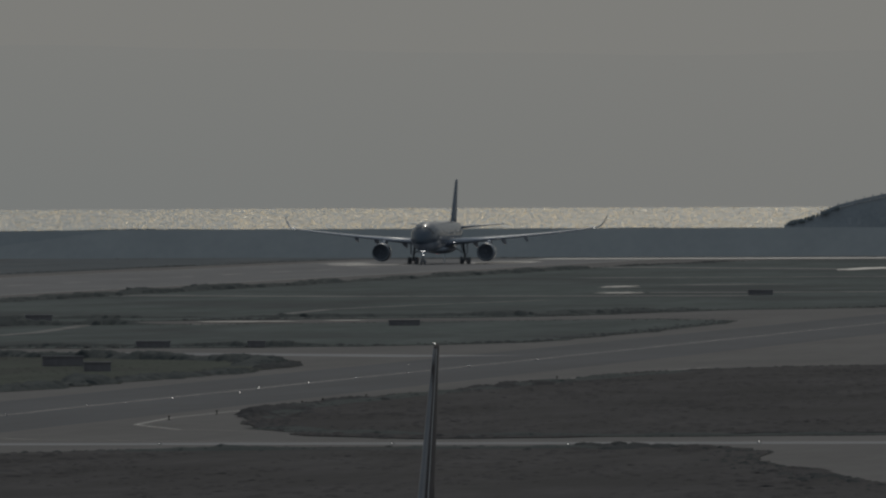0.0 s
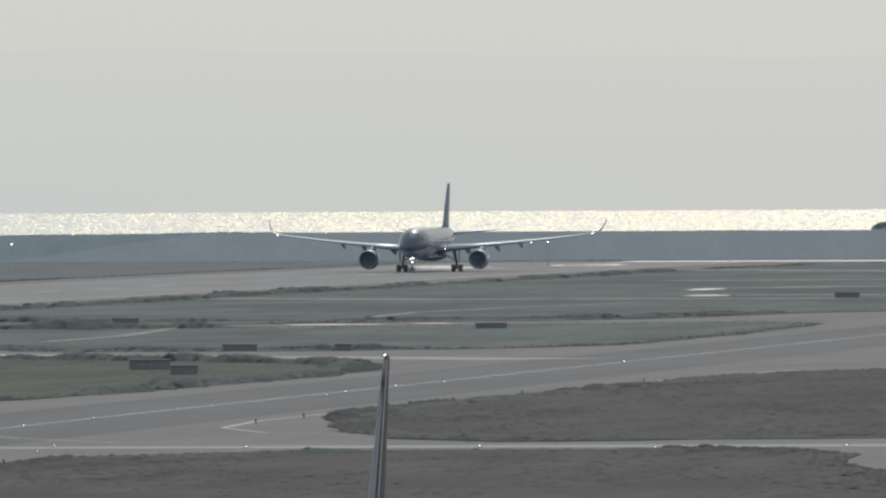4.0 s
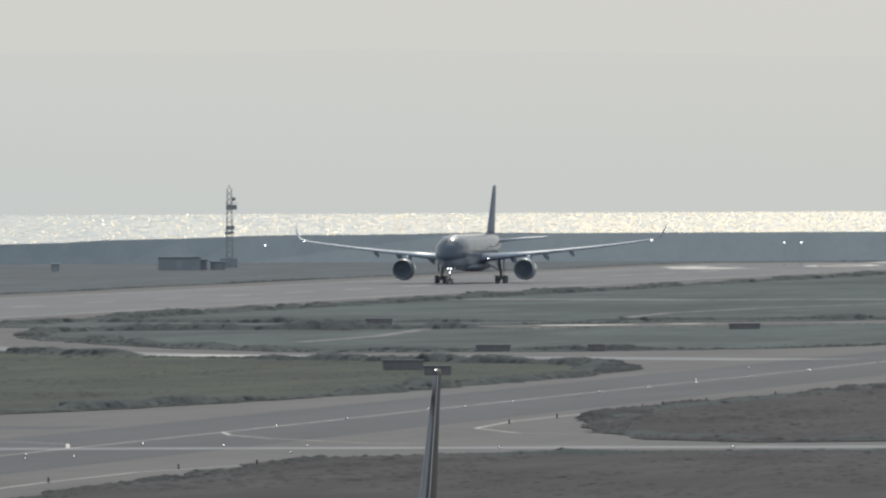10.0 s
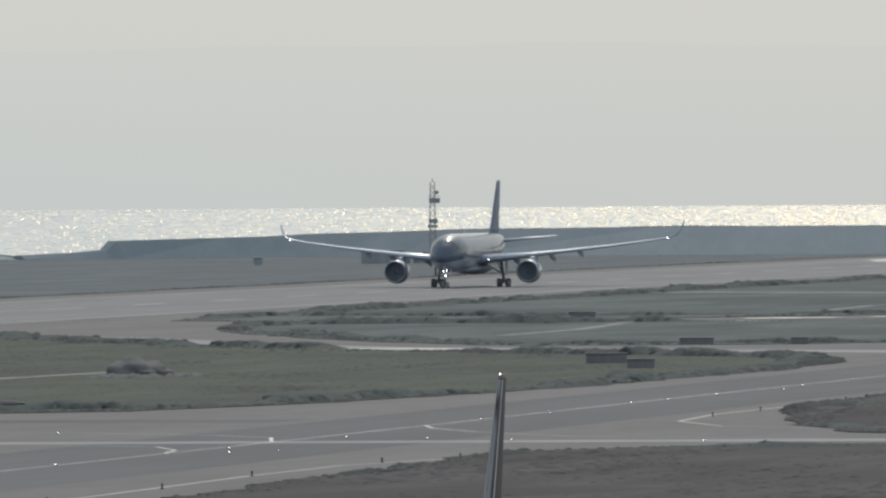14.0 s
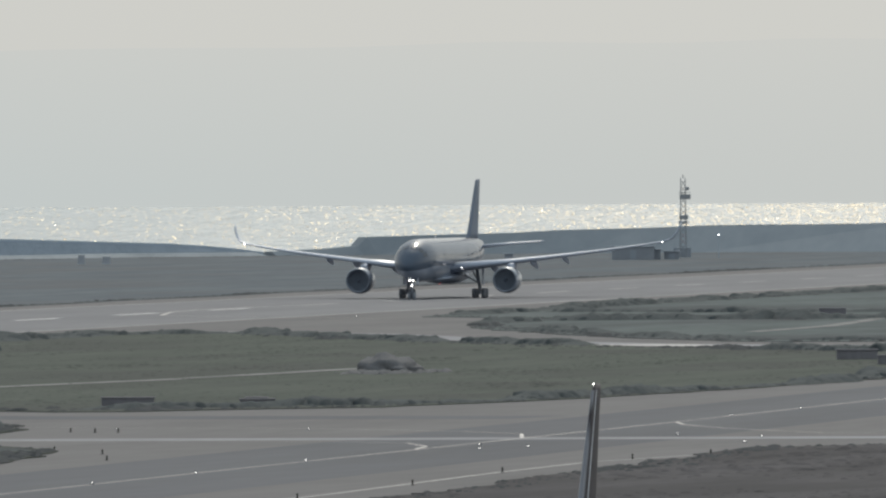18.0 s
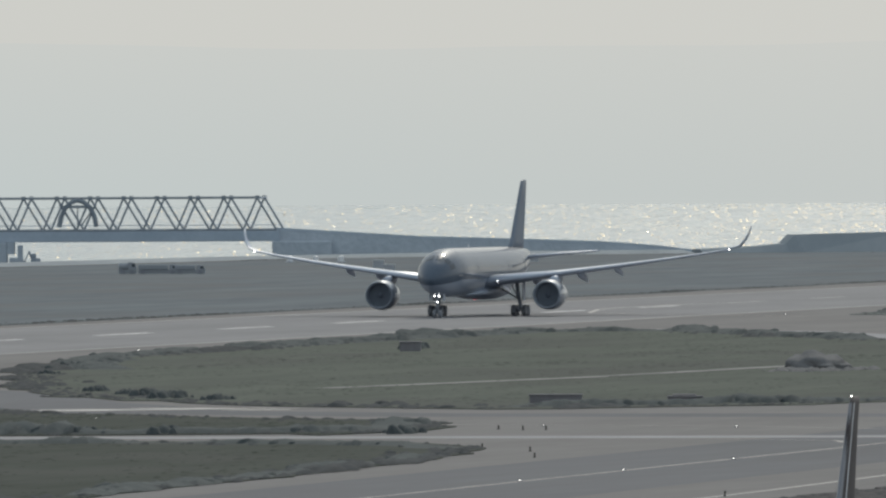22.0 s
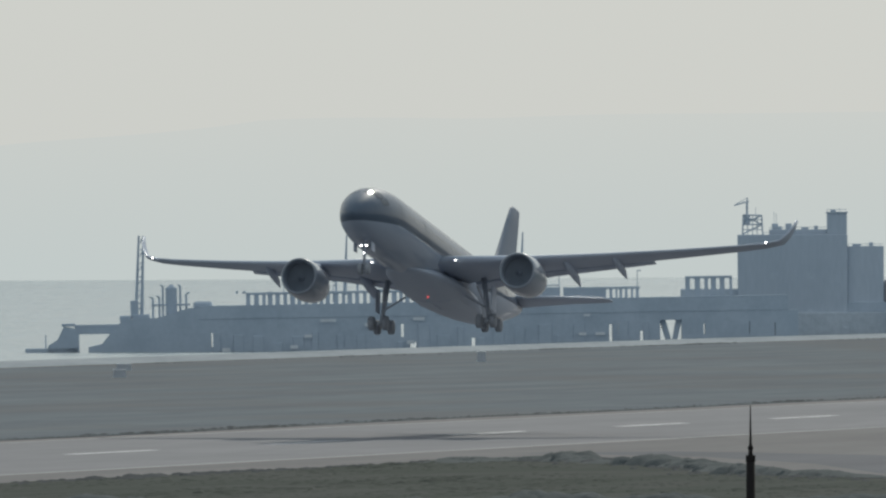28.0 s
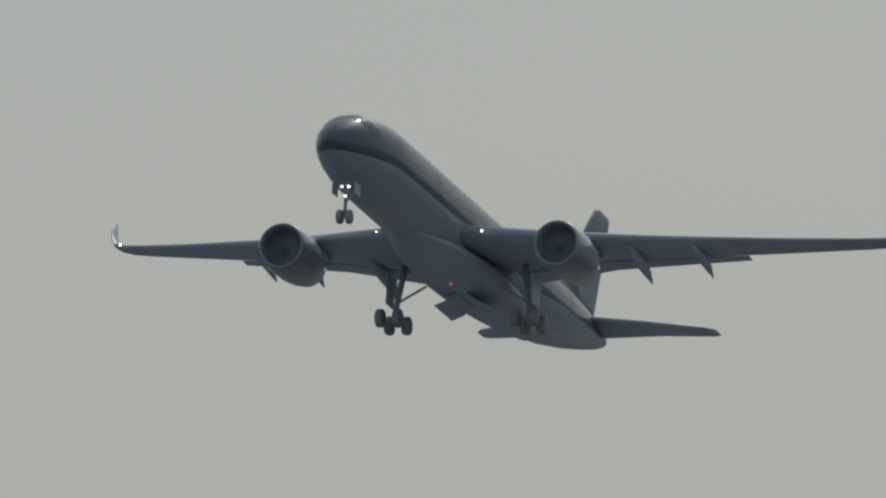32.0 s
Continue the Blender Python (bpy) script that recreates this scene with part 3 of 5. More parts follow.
def hull(x, ang, out=0.0):
    """A point of the fuselage's skin: ang in degrees from straight up towards the left wing."""
    for a, b in zip(FUSELAGE, FUSELAGE[1:]):
        if a[0] >= x >= b[0]:
            s = (a[0] - x) / (a[0] - b[0])
            ry, rz, zc = (a[k] + (b[k] - a[k]) * s for k in (1, 2, 3))
            t = radians(ang)
            return Vector((x, math.sin(t) * (ry + out), zc + math.cos(t) * (rz + out)))
    return Vector((x, 0, 5.5))


def skin(x0, x1, a0, a1, out=0.02, nx=2, na=3):
    """A patch that lies on the skin of the fuselage."""
    bm = bmesh.new()
    grid = [[bm.verts.new(hull(x0 + (x1 - x0) * i / nx, a0 + (a1 - a0) * j / na, out)) for j in range(na + 1)] for i in range(nx + 1)]
    for i in range(nx):
        for j in range(na):
            bm.faces.new((grid[i][j], grid[i][j + 1], grid[i + 1][j + 1], grid[i + 1][j]))
    bmesh.ops.recalc_face_normals(bm, faces=bm.faces[:])
    return bm


def foil(x, y, z, chord, thick, up=Vector((0, 0, 1)), n=9):
    """A wing section: leading edge at x, thickness along up."""
    pts = []
    for k in range(n):
        s = (1 - math.cos(math.pi * k / (n - 1))) / 2
        pts.append((s, 2.6 * thick * (0.297 * math.sqrt(s) - 0.126 * s - 0.35 * s * s + 0.284 * s ** 3 - 0.1015 * s ** 4) * 1.92))
    ring = [Vector((x - chord * s, y, z)) + up * (chord * h + 0.012) for s, h in pts]
    ring += [Vector((x - chord * s, y, z)) - up * (chord * h * 0.8 + 0.012) for s, h in reversed(pts[1:-1])]
    return ring


WING_PLAN = [(2.2, 10.6, 12.9, 4.30, 0.13), (10.6, 4.7, 7.5, 5.00, 0.112), (16.2, 1.0, 5.9, 5.50, 0.105), (22.4, -3.0, 4.3, 6.12, 0.10), (28.1, -6.7, 3.1, 6.78, 0.095),
             (30.3, -8.2, 2.7, 7.12, 0.095), (31.6, -9.2, 2.5, 7.50, 0.10), (32.2, -10.1, 2.0, 8.25, 0.10), (32.6, -11.1, 1.45, 9.10, 0.10), (32.8, -12.1, 0.8, 9.95, 0.10)]


def wing_mesh(side):
    rings = []
    for i, (y, x, c, z, t) in enumerate(WING_PLAN):
        a, b = WING_PLAN[max(i - 1, 0)], WING_PLAN[min(i + 1, len(WING_PLAN) - 1)]
        along = Vector((0, (b[0] - a[0]) * side, b[3] - a[3])).normalized()
        up = Vector((0, -along.z * side, abs(along.y)))
        rings.append(foil(x, y * side, z, c, t, up))
    return loft(rings)


def turned(profile, centre, sides=28, bm=None):
    """A body turned about the x axis from (x, radius) pairs, open at both ends."""
    out = bm or bmesh.new()
    rings = [[out.verts.new((x, centre[1] + r * math.sin(2 * math.pi * k / sides), centre[2] + r * math.cos(2 * math.pi * k / sides))) for k in range(sides)] for x, r in profile]
    for a, b in zip(rings, rings[1:]):
        for k in range(sides):
            out.faces.new((a[k], a[(k + 1) % sides], b[(k + 1) % sides], b[k]))
    return out


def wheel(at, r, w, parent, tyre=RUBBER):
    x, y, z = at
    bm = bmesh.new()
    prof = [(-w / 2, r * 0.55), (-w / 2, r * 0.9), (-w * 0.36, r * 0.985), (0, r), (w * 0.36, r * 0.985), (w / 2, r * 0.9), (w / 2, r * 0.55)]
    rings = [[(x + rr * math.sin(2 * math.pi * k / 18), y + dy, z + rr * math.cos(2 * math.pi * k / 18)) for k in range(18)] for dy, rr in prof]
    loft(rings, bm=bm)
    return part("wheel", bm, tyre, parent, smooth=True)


def airliner(name, label, upper, lower, tail_paint, cowl, lit=True, fin_plan=((-19.0, 7.9, 11.4), (-21.6, 9.2, 9.2), (-27.6, 15.4, 4.9), (-29.0, 16.8, 3.8), (-29.7, 17.05, 2.9))):
    ship = tagged(new(name), label, "airliner")
    n = 32
    rings = [[(x, ry * math.sin(2 * math.pi * k / n), zc + rz * math.cos(2 * math.pi * k / n)) for k in range(n)] for x, ry, rz, zc in FUSELAGE]
    bm = loft(rings)
    part("fuselage", bm, upper, ship, smooth=True)
    bm = bmesh.new()
    belly = [(16.0, 0.8, 0.10, 2.70), (13.5, 1.7, 0.36, 2.84), (10.5, 2.4, 0.66, 3.00), (7.0, 2.85, 0.92, 3.12), (4.0, 3.1, 1.08, 3.18), (0.0, 3.15, 1.14, 3.18), (-5.0, 2.9, 0.98, 3.12), (-8.5, 2.35, 0.72, 3.0), (-12.0, 1.6, 0.42, 2.90), (-15.5, 0.6, 0.12, 2.92)]
    loft([[(x, ry * math.sin(2 * math.pi * k / 20), zc + rz * math.cos(2 * math.pi * k / 20)) for k in range(20)] for x, ry, rz, zc in belly], bm=bm)
    part("belly_fairing", bm, lower, ship, smooth=True)
    for a0, a1 in ((4, 28), (31, 52), (55, 72)):
        for s in (1, -1):
            part("cockpit_window", skin(30.55 - a0 * 0.010, 29.35 - a0 * 0.012, s * a0, s * a1), GLASS, ship, "dark cockpit pane")
    for x in (25.5, 16.5, -4.5, -17.5):
        for s in (1, -1):
            part("cabin_door", skin(x, x - 1.05, s * 62, s * 98, 0.012, 2, 10), upper, ship, smooth=True)
    for s in (1, -1):  # one strip of small windows a side
        bm = bmesh.new()
        for k in range(66):
            x = 23.2 - 0.63 * k
            if abs(x - 16.0) < 0.9 or abs(x + 5.0) < 0.9:
                continue
            q = [bm.verts.new(hull(x - dx, s * a, 0.006)) for dx, a in ((0, 74), (0, 81), (0.28, 81), (0.28, 74))]
            bm.faces.new(q)
        tagged(part("window_row", bm, PANE, ship, "row of small dark cabin windows"), kind="stuff")
    wings, engines, legs, bays = [], [], [], []
    for s in (1, -1):
        root = Vector((3.0, 2.6 * s, 4.0))
        w = part("wing", wing_mesh(s), WING, ship, "swept grey wing with upturned tip", smooth=True, pivot=root)
        wings.append((w, s))
        for y, x0, size in ((7.2, -2.0, 1.2), (12.9, -1.8, 1.1), (17.2, -3.6, 0.95)):
            z = np.interp(y, [p[0] for p in WING_PLAN], [p[3] for p in WING_PLAN])
            rings = [[(x0 + dx * size, s * y + r * size * math.sin(2 * math.pi * k / 10), z + dz * size + r * size * 1.25 * math.cos(2 * math.pi * k / 10)) for k in range(10)]
                     for dx, r, dz in ((3.2, 0.05, -0.25), (2.0, 0.30, -0.38), (0.2, 0.36, -0.55), (-1.6, 0.28, -0.85), (-3.0, 0.05, -1.30))]
            bm = loft(rings)
            bmesh.ops.translate(bm, verts=bm.verts[:], vec=-root)
            part("flap_fairing", bm, WING, w, smooth=True)
        flap = [[(-1.9, s * 3.4, 4.33), (-4.2, s * 3.4, 3.98), (-4.15, s * 3.4, 3.91), (-1.9, s * 3.4, 4.12)],
                [(-2.5, s * 10.6, 4.98), (-4.2, s * 10.6, 4.78), (-4.15, s * 10.6, 4.71), (-2.5, s * 10.6, 4.85)],
                [(-4.6, s * 16.0, 5.46), (-5.8, s * 16.0, 5.32), (-5.75, s * 16.0, 5.26), (-4.6, s * 16.0, 5.36)],
                [(-6.3, s * 20.0, 5.86), (-7.2, s * 20.0, 5.76), (-7.15, s * 20.0, 5.71), (-6.3, s * 20.0, 5.77)]]
        bm = loft(flap)
        bmesh.ops.translate(bm, verts=bm.verts[:], vec=-root)
        part("flap", bm, WING, w)
        bm = ball(Vector((-8.0, 30.6 * s, 7.12)) - root, 0.08, rings=4)
        part("tip_light", bm, STROBE if lit else WHITE, w, "white wing tip light")
        # engine, in parts round one pivot at the wing root
        mid = (0, 10.6 * s, 2.41)

        def nacelle(profile, sides=28):
            return turned([(x + 1.1, r * 0.915) for x, r in profile], mid, sides)
        bm = nacelle([(9.1, 1.52), (10.0, 1.56), (10.55, 1.66), (10.72, 1.78), (10.55, 1.90), (10.0, 1.99), (8.6, 2.08), (7.0, 2.06), (5.4, 1.86), (4.2, 1.58), (4.25, 1.50), (5.6, 1.62)], 40)
        eng = part("engine", bm, cowl, ship, "large fan engine in a smooth dark cowl", smooth=True, pivot=root)
        engines.append((eng, s))

        def sub(name, bm, mat, label=""):
            bmesh.ops.translate(bm, verts=bm.verts[:], vec=-root)
            return part(name, bm, mat, eng, label, smooth=True)
        sub("inlet_lip", nacelle([(10.2, 1.60), (10.58, 1.67), (10.735, 1.78), (10.58, 1.905), (10.25, 1.962)], 40), COWL, "smooth rounded inlet lip")
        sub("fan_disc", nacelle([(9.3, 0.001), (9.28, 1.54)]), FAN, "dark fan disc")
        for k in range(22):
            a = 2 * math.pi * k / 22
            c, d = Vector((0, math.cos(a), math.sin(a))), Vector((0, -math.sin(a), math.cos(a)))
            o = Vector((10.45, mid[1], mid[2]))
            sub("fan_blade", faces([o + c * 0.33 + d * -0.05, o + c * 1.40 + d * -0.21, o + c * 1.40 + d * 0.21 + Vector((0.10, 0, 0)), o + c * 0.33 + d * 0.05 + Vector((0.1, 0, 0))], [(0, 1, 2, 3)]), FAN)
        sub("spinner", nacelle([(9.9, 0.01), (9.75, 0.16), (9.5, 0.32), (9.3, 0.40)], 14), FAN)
        sub("core_nozzle", nacelle([(5.6, 1.15), (4.2, 1.02), (2.9, 0.74), (2.95, 0.66), (4.0, 0.8)], 20), METAL)
        sub("exhaust_plug", nacelle([(4.0, 0.62), (2.8, 0.5), (1.5, 0.12), (1.3, 0.02)], 16), METAL)
        py = mid[1]
        sub("pylon", loft([[(9.9, py - 0.1, 4.34), (9.9, py + 0.1, 4.34), (9.6, py + 0.1, 4.1), (9.6, py - 0.1, 4.1)],
                           [(4.6, py - 0.32, 4.8), (4.6, py + 0.32, 4.8), (5.6, py + 0.32, 3.2), (5.6, py - 0.32, 3.2)],
                           [(0.6, py - 0.2, 4.5), (0.6, py + 0.2, 4.5), (1.6, py + 0.2, 3.9), (1.6, py - 0.2, 3.9)]]), WING)
        # tailplane
        part("tailplane", loft([foil(-24.6, 0.6 * s, 7.15, 6.4, 0.10), foil(-27.9, 5.2 * s, 7.62, 4.2, 0.10), foil(-30.8, 9.0 * s, 7.92, 2.6, 0.09), foil(-31.6, 9.5 * s, 7.97, 1.7, 0.07)]), WING, ship, smooth=True)
        # main gear
        g = part("main_gear", beam((0.0, 4.7 * s, 5.1), (0.0, 5.3 * s, 0.85), 0.26, 0.20, 12), GEAR, ship, "four-wheel main landing gear", smooth=True)
        legs.append((g, 0.74, 0.45))
        part("bogie_beam", beam((-1.15, 5.3 * s, 0.72), (1.15, 5.3 * s, 0.72), 0.17, sides=10), GEAR, g)
        part("side_brace", beam((0.1, 2.9 * s, 3.4), (0.05, 5.15 * s, 2.1), 0.10), GEAR, g)
        part("drag_brace", beam((2.2, 4.6 * s, 3.9), (0.1, 5.2 * s, 1.9), 0.09), GEAR, g)
        part("torque_link", loft([[(-0.3, 5.2 * s - 0.2, 1.9), (-0.3, 5.2 * s + 0.2, 1.9), (-0.2, 5.2 * s + 0.2, 2.0), (-0.2, 5.2 * s - 0.2, 2.0)], [(-0.8, 5.3 * s - 0.1, 1.4), (-0.8, 5.3 * s + 0.1, 1.4), (-0.7, 5.3 * s + 0.1, 1.5), (-0.7, 5.3 * s - 0.1, 1.5)]]), GEAR, g)
        part("gear_door", box(-0.9, 0.9, 5.72 * s - 0.04, 5.72 * s + 0.04, 1.9, 4.2, 0.03), WING, g)
        for x in (1.12, -1.12):
            for y in (0.68, -0.68):
                wheel((x, 5.3 * s + y, 0.70), 0.70, 0.53, g)
        hinge = Vector((-1.2, 0.35 * s, 2.06))
        bays.append((part("gear_bay_door", loft([[(x, y * s, 2.03 + h) for y, h in ((0.35, 0), (1.4, 0.10), (2.3, 0.36), (2.3, 0.42), (1.4, 0.16), (0.35, 0.06))] for x in (0.9, -3.4)]), lower, ship, pivot=hinge), s, hinge))
        part("landing_light", ball((9.5, 4.1 * s, 4.42), 0.055, rings=4), LAMP if lit else WHITE, ship, "glowing wing root landing light")
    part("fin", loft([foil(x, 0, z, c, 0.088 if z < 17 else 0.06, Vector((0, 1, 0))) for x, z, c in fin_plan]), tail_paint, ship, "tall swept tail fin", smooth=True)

    def hooded(name, at):
        """A lamp set back in a short dark hood, so that it shines ahead only."""
        lens = part(name, ball(at, 0.072, rings=5, stretch=(0.4, 1, 1)), LAMP if lit else WHITE, g, "glowing white lamp in a short hood")
        part("hood", turned([(at[0] - 0.06, 0.09), (at[0] - 0.06, 0.105), (at[0] + 0.2, 0.12), (at[0] + 0.2, 0.108), (at[0] - 0.05, 0.095)], at, 14), GEAR, lens)

    g = part("nose_gear", beam((28.7, 0, 3.6), (28.66, 0, 0.6), 0.17, 0.13, 12), GEAR, ship, "two-wheel nose gear with lamps", smooth=True)
    legs.append((g, 0.35, 0.0))
    part("axle", beam((28.66, -0.5, 0.53), (28.66, 0.5, 0.53), 0.09), GEAR, g)
    part("drag_strut", beam((26.6, 0, 3.2), (28.6, 0, 1.7), 0.09), GEAR, g)
    for y in (0.36, -0.36):
        wheel((28.66, y, 0.53), 0.53, 0.36, g)
        part("nose_gear_door", box(28.1, 29.4, y * 2.4 - 0.03, y * 2.4 + 0.03, 2.15, 3.0, 0.02), lower, g)
        hooded("taxi_light", (28.95, y * 0.72, 2.72))
    hooded("turnoff_light", (28.95, 0.05, 2.0))
    part("beacon", ball((3.5, 0, 2.04), 0.06, rings=4), BEACON if lit else RED, ship, "red belly beacon")
    part("tail_cone_light", ball((-33.35, 0, 7.55), 0.12, rings=4), WHITE, ship)
    part("antenna", loft([foil(8.0, 0, 8.55, 0.9, 0.08, Vector((0, 1, 0)), 5), foil(7.7, 0, 9.05, 0.4, 0.08, Vector((0, 1, 0)), 5)]), WHITE, ship)
    return ship, wings, engines, legs, bays


# The fin's lit front edge is put into the colour of a paler strip.
EDGE = material("lit_fin_edge_paint", (0.170, 0.178, 0.203), (0.220, 0.230, 0.257), 0.45, size=2, fine=0.3)
jet, jet_wings, jet_engines, jet_legs, jet_bays = airliner("airliner", "dark teal wide-body airliner with grey belly taking off from the runway", LIVERY, BELLY, TEAL, COWL)
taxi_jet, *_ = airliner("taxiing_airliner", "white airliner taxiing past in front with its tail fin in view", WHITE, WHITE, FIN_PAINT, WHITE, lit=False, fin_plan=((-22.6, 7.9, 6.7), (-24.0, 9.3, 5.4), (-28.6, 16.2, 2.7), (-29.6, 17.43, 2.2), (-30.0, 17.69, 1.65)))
part("leading_edge", loft([[(-22.55, -0.09, 7.9), (-22.55, 0.09, 7.9), (-22.95, 0.215, 7.9), (-22.95, -0.215, 7.9)], [(-29.55, -0.04, 17.4), (-29.55, 0.04, 17.4), (-29.72, 0.075, 17.4), (-29.72, -0.075, 17.4)]]), EDGE, taxi_jet, "leading edge strip of the fin, lit grey against shade-dark sides")
part("side_line", loft([[(-23.9, 0.285, 7.9), (-23.9, 0.31, 7.9), (-24.1, 0.31, 7.9), (-24.1, 0.285, 7.9)], [(-30.0, 0.09, 17.4), (-30.0, 0.108, 17.4), (-30.15, 0.108, 17.4), (-30.15, 0.09, 17.4)]]), WHITE, taxi_jet, "thin white line down the side of the fin")
part("fin_light", ball((-29.9, 0, 17.69), 0.03, rings=4), STROBE, taxi_jet, "small white light on the fin tip")
taxi_jet.scale = (0.665, 0.665, 0.665)


# ---- far shore: bridge, plant and jetty, each on its own stretch of water ----
def stand(turn, distance, z=0.0):
    """A place on the bearing turn (degrees left of +Y), facing the deck: x to the right, y away."""
    a = radians(turn)
    return pose(-distance * math.sin(a), distance * math.cos(a), z, 0, 0, turn)


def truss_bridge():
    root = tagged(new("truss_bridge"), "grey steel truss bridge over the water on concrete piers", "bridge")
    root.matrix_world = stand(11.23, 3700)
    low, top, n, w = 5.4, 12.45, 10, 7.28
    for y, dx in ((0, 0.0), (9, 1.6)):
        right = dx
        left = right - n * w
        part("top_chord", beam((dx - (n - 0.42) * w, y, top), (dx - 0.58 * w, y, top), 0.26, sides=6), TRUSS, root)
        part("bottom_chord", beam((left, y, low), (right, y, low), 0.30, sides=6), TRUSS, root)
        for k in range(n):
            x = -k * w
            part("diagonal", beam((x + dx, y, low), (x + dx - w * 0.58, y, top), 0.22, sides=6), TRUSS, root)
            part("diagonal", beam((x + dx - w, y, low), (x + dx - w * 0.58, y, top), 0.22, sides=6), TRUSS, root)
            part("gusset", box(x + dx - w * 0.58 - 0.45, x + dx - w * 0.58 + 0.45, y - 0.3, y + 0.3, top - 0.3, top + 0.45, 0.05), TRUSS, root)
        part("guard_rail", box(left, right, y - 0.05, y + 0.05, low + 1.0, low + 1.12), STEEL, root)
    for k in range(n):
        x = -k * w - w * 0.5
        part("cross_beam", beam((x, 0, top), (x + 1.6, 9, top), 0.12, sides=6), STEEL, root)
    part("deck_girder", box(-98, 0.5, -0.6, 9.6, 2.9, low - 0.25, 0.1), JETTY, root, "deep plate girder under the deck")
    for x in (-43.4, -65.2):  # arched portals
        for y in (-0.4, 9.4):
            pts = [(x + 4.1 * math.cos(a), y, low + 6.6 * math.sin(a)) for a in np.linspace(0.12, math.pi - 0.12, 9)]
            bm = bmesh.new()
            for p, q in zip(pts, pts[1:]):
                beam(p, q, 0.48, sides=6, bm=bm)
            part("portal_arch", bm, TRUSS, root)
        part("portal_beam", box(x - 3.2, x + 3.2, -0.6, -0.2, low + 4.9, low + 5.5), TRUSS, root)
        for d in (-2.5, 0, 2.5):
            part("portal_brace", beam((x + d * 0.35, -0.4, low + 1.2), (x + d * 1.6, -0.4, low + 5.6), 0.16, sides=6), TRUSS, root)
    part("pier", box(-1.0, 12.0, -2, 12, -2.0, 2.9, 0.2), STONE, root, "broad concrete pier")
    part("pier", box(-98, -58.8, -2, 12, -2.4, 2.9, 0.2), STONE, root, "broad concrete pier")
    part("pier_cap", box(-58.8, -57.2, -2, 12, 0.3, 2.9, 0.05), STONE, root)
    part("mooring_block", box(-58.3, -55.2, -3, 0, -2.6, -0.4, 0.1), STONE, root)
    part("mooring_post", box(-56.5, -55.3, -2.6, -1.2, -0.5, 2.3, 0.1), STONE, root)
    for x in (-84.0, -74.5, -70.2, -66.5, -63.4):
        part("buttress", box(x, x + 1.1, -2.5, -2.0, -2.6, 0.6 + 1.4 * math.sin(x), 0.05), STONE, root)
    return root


truss_bridge()


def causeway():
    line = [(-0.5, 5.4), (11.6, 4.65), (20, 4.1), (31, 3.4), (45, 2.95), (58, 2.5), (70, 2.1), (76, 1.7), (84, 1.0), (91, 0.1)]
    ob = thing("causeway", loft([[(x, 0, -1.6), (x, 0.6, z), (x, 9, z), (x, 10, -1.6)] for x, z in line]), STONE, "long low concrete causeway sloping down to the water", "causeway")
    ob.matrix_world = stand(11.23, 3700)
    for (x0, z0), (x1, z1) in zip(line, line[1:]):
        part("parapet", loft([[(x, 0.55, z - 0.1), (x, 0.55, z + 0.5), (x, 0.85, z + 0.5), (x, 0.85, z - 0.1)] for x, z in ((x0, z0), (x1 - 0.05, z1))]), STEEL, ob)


causeway()


def excavator():
    root = tagged(new("excavator"), "small dark excavator parked by the water", "excavator")
    root.matrix_world = stand(11.23, 3690) @ pose(-52.9, 0, -2.4)
    for y in (-0.9, 0.9):
        part("track", box(-1.7, 1.7, y - 0.25, y + 0.25, 0, 0.8, 0.2), SHED, root)
    part("house", box(-0.6, 1.5, -1.0, 1.0, 0.8, 1.9, 0.15), SHED, root)
    part("cab", box(-0.5, 0.6, -1.0, 0.1, 1.9, 2.9, 0.12), SHED, root)
    part("boom", beam((-0.4, 0.3, 1.5), (-0.9, 0.3, 3.4), 0.22, 0.16, sides=6), SHED, root)
    part("arm", beam((-0.9, 0.3, 3.4), (-1.9, 0.3, 1.4), 0.16, 0.12, sides=6), SHED, root)
    part("bucket", box(-2.4, -1.6, 0.0, 0.6, 0.6, 1.4, 0.1), SHED, root)


excavator()


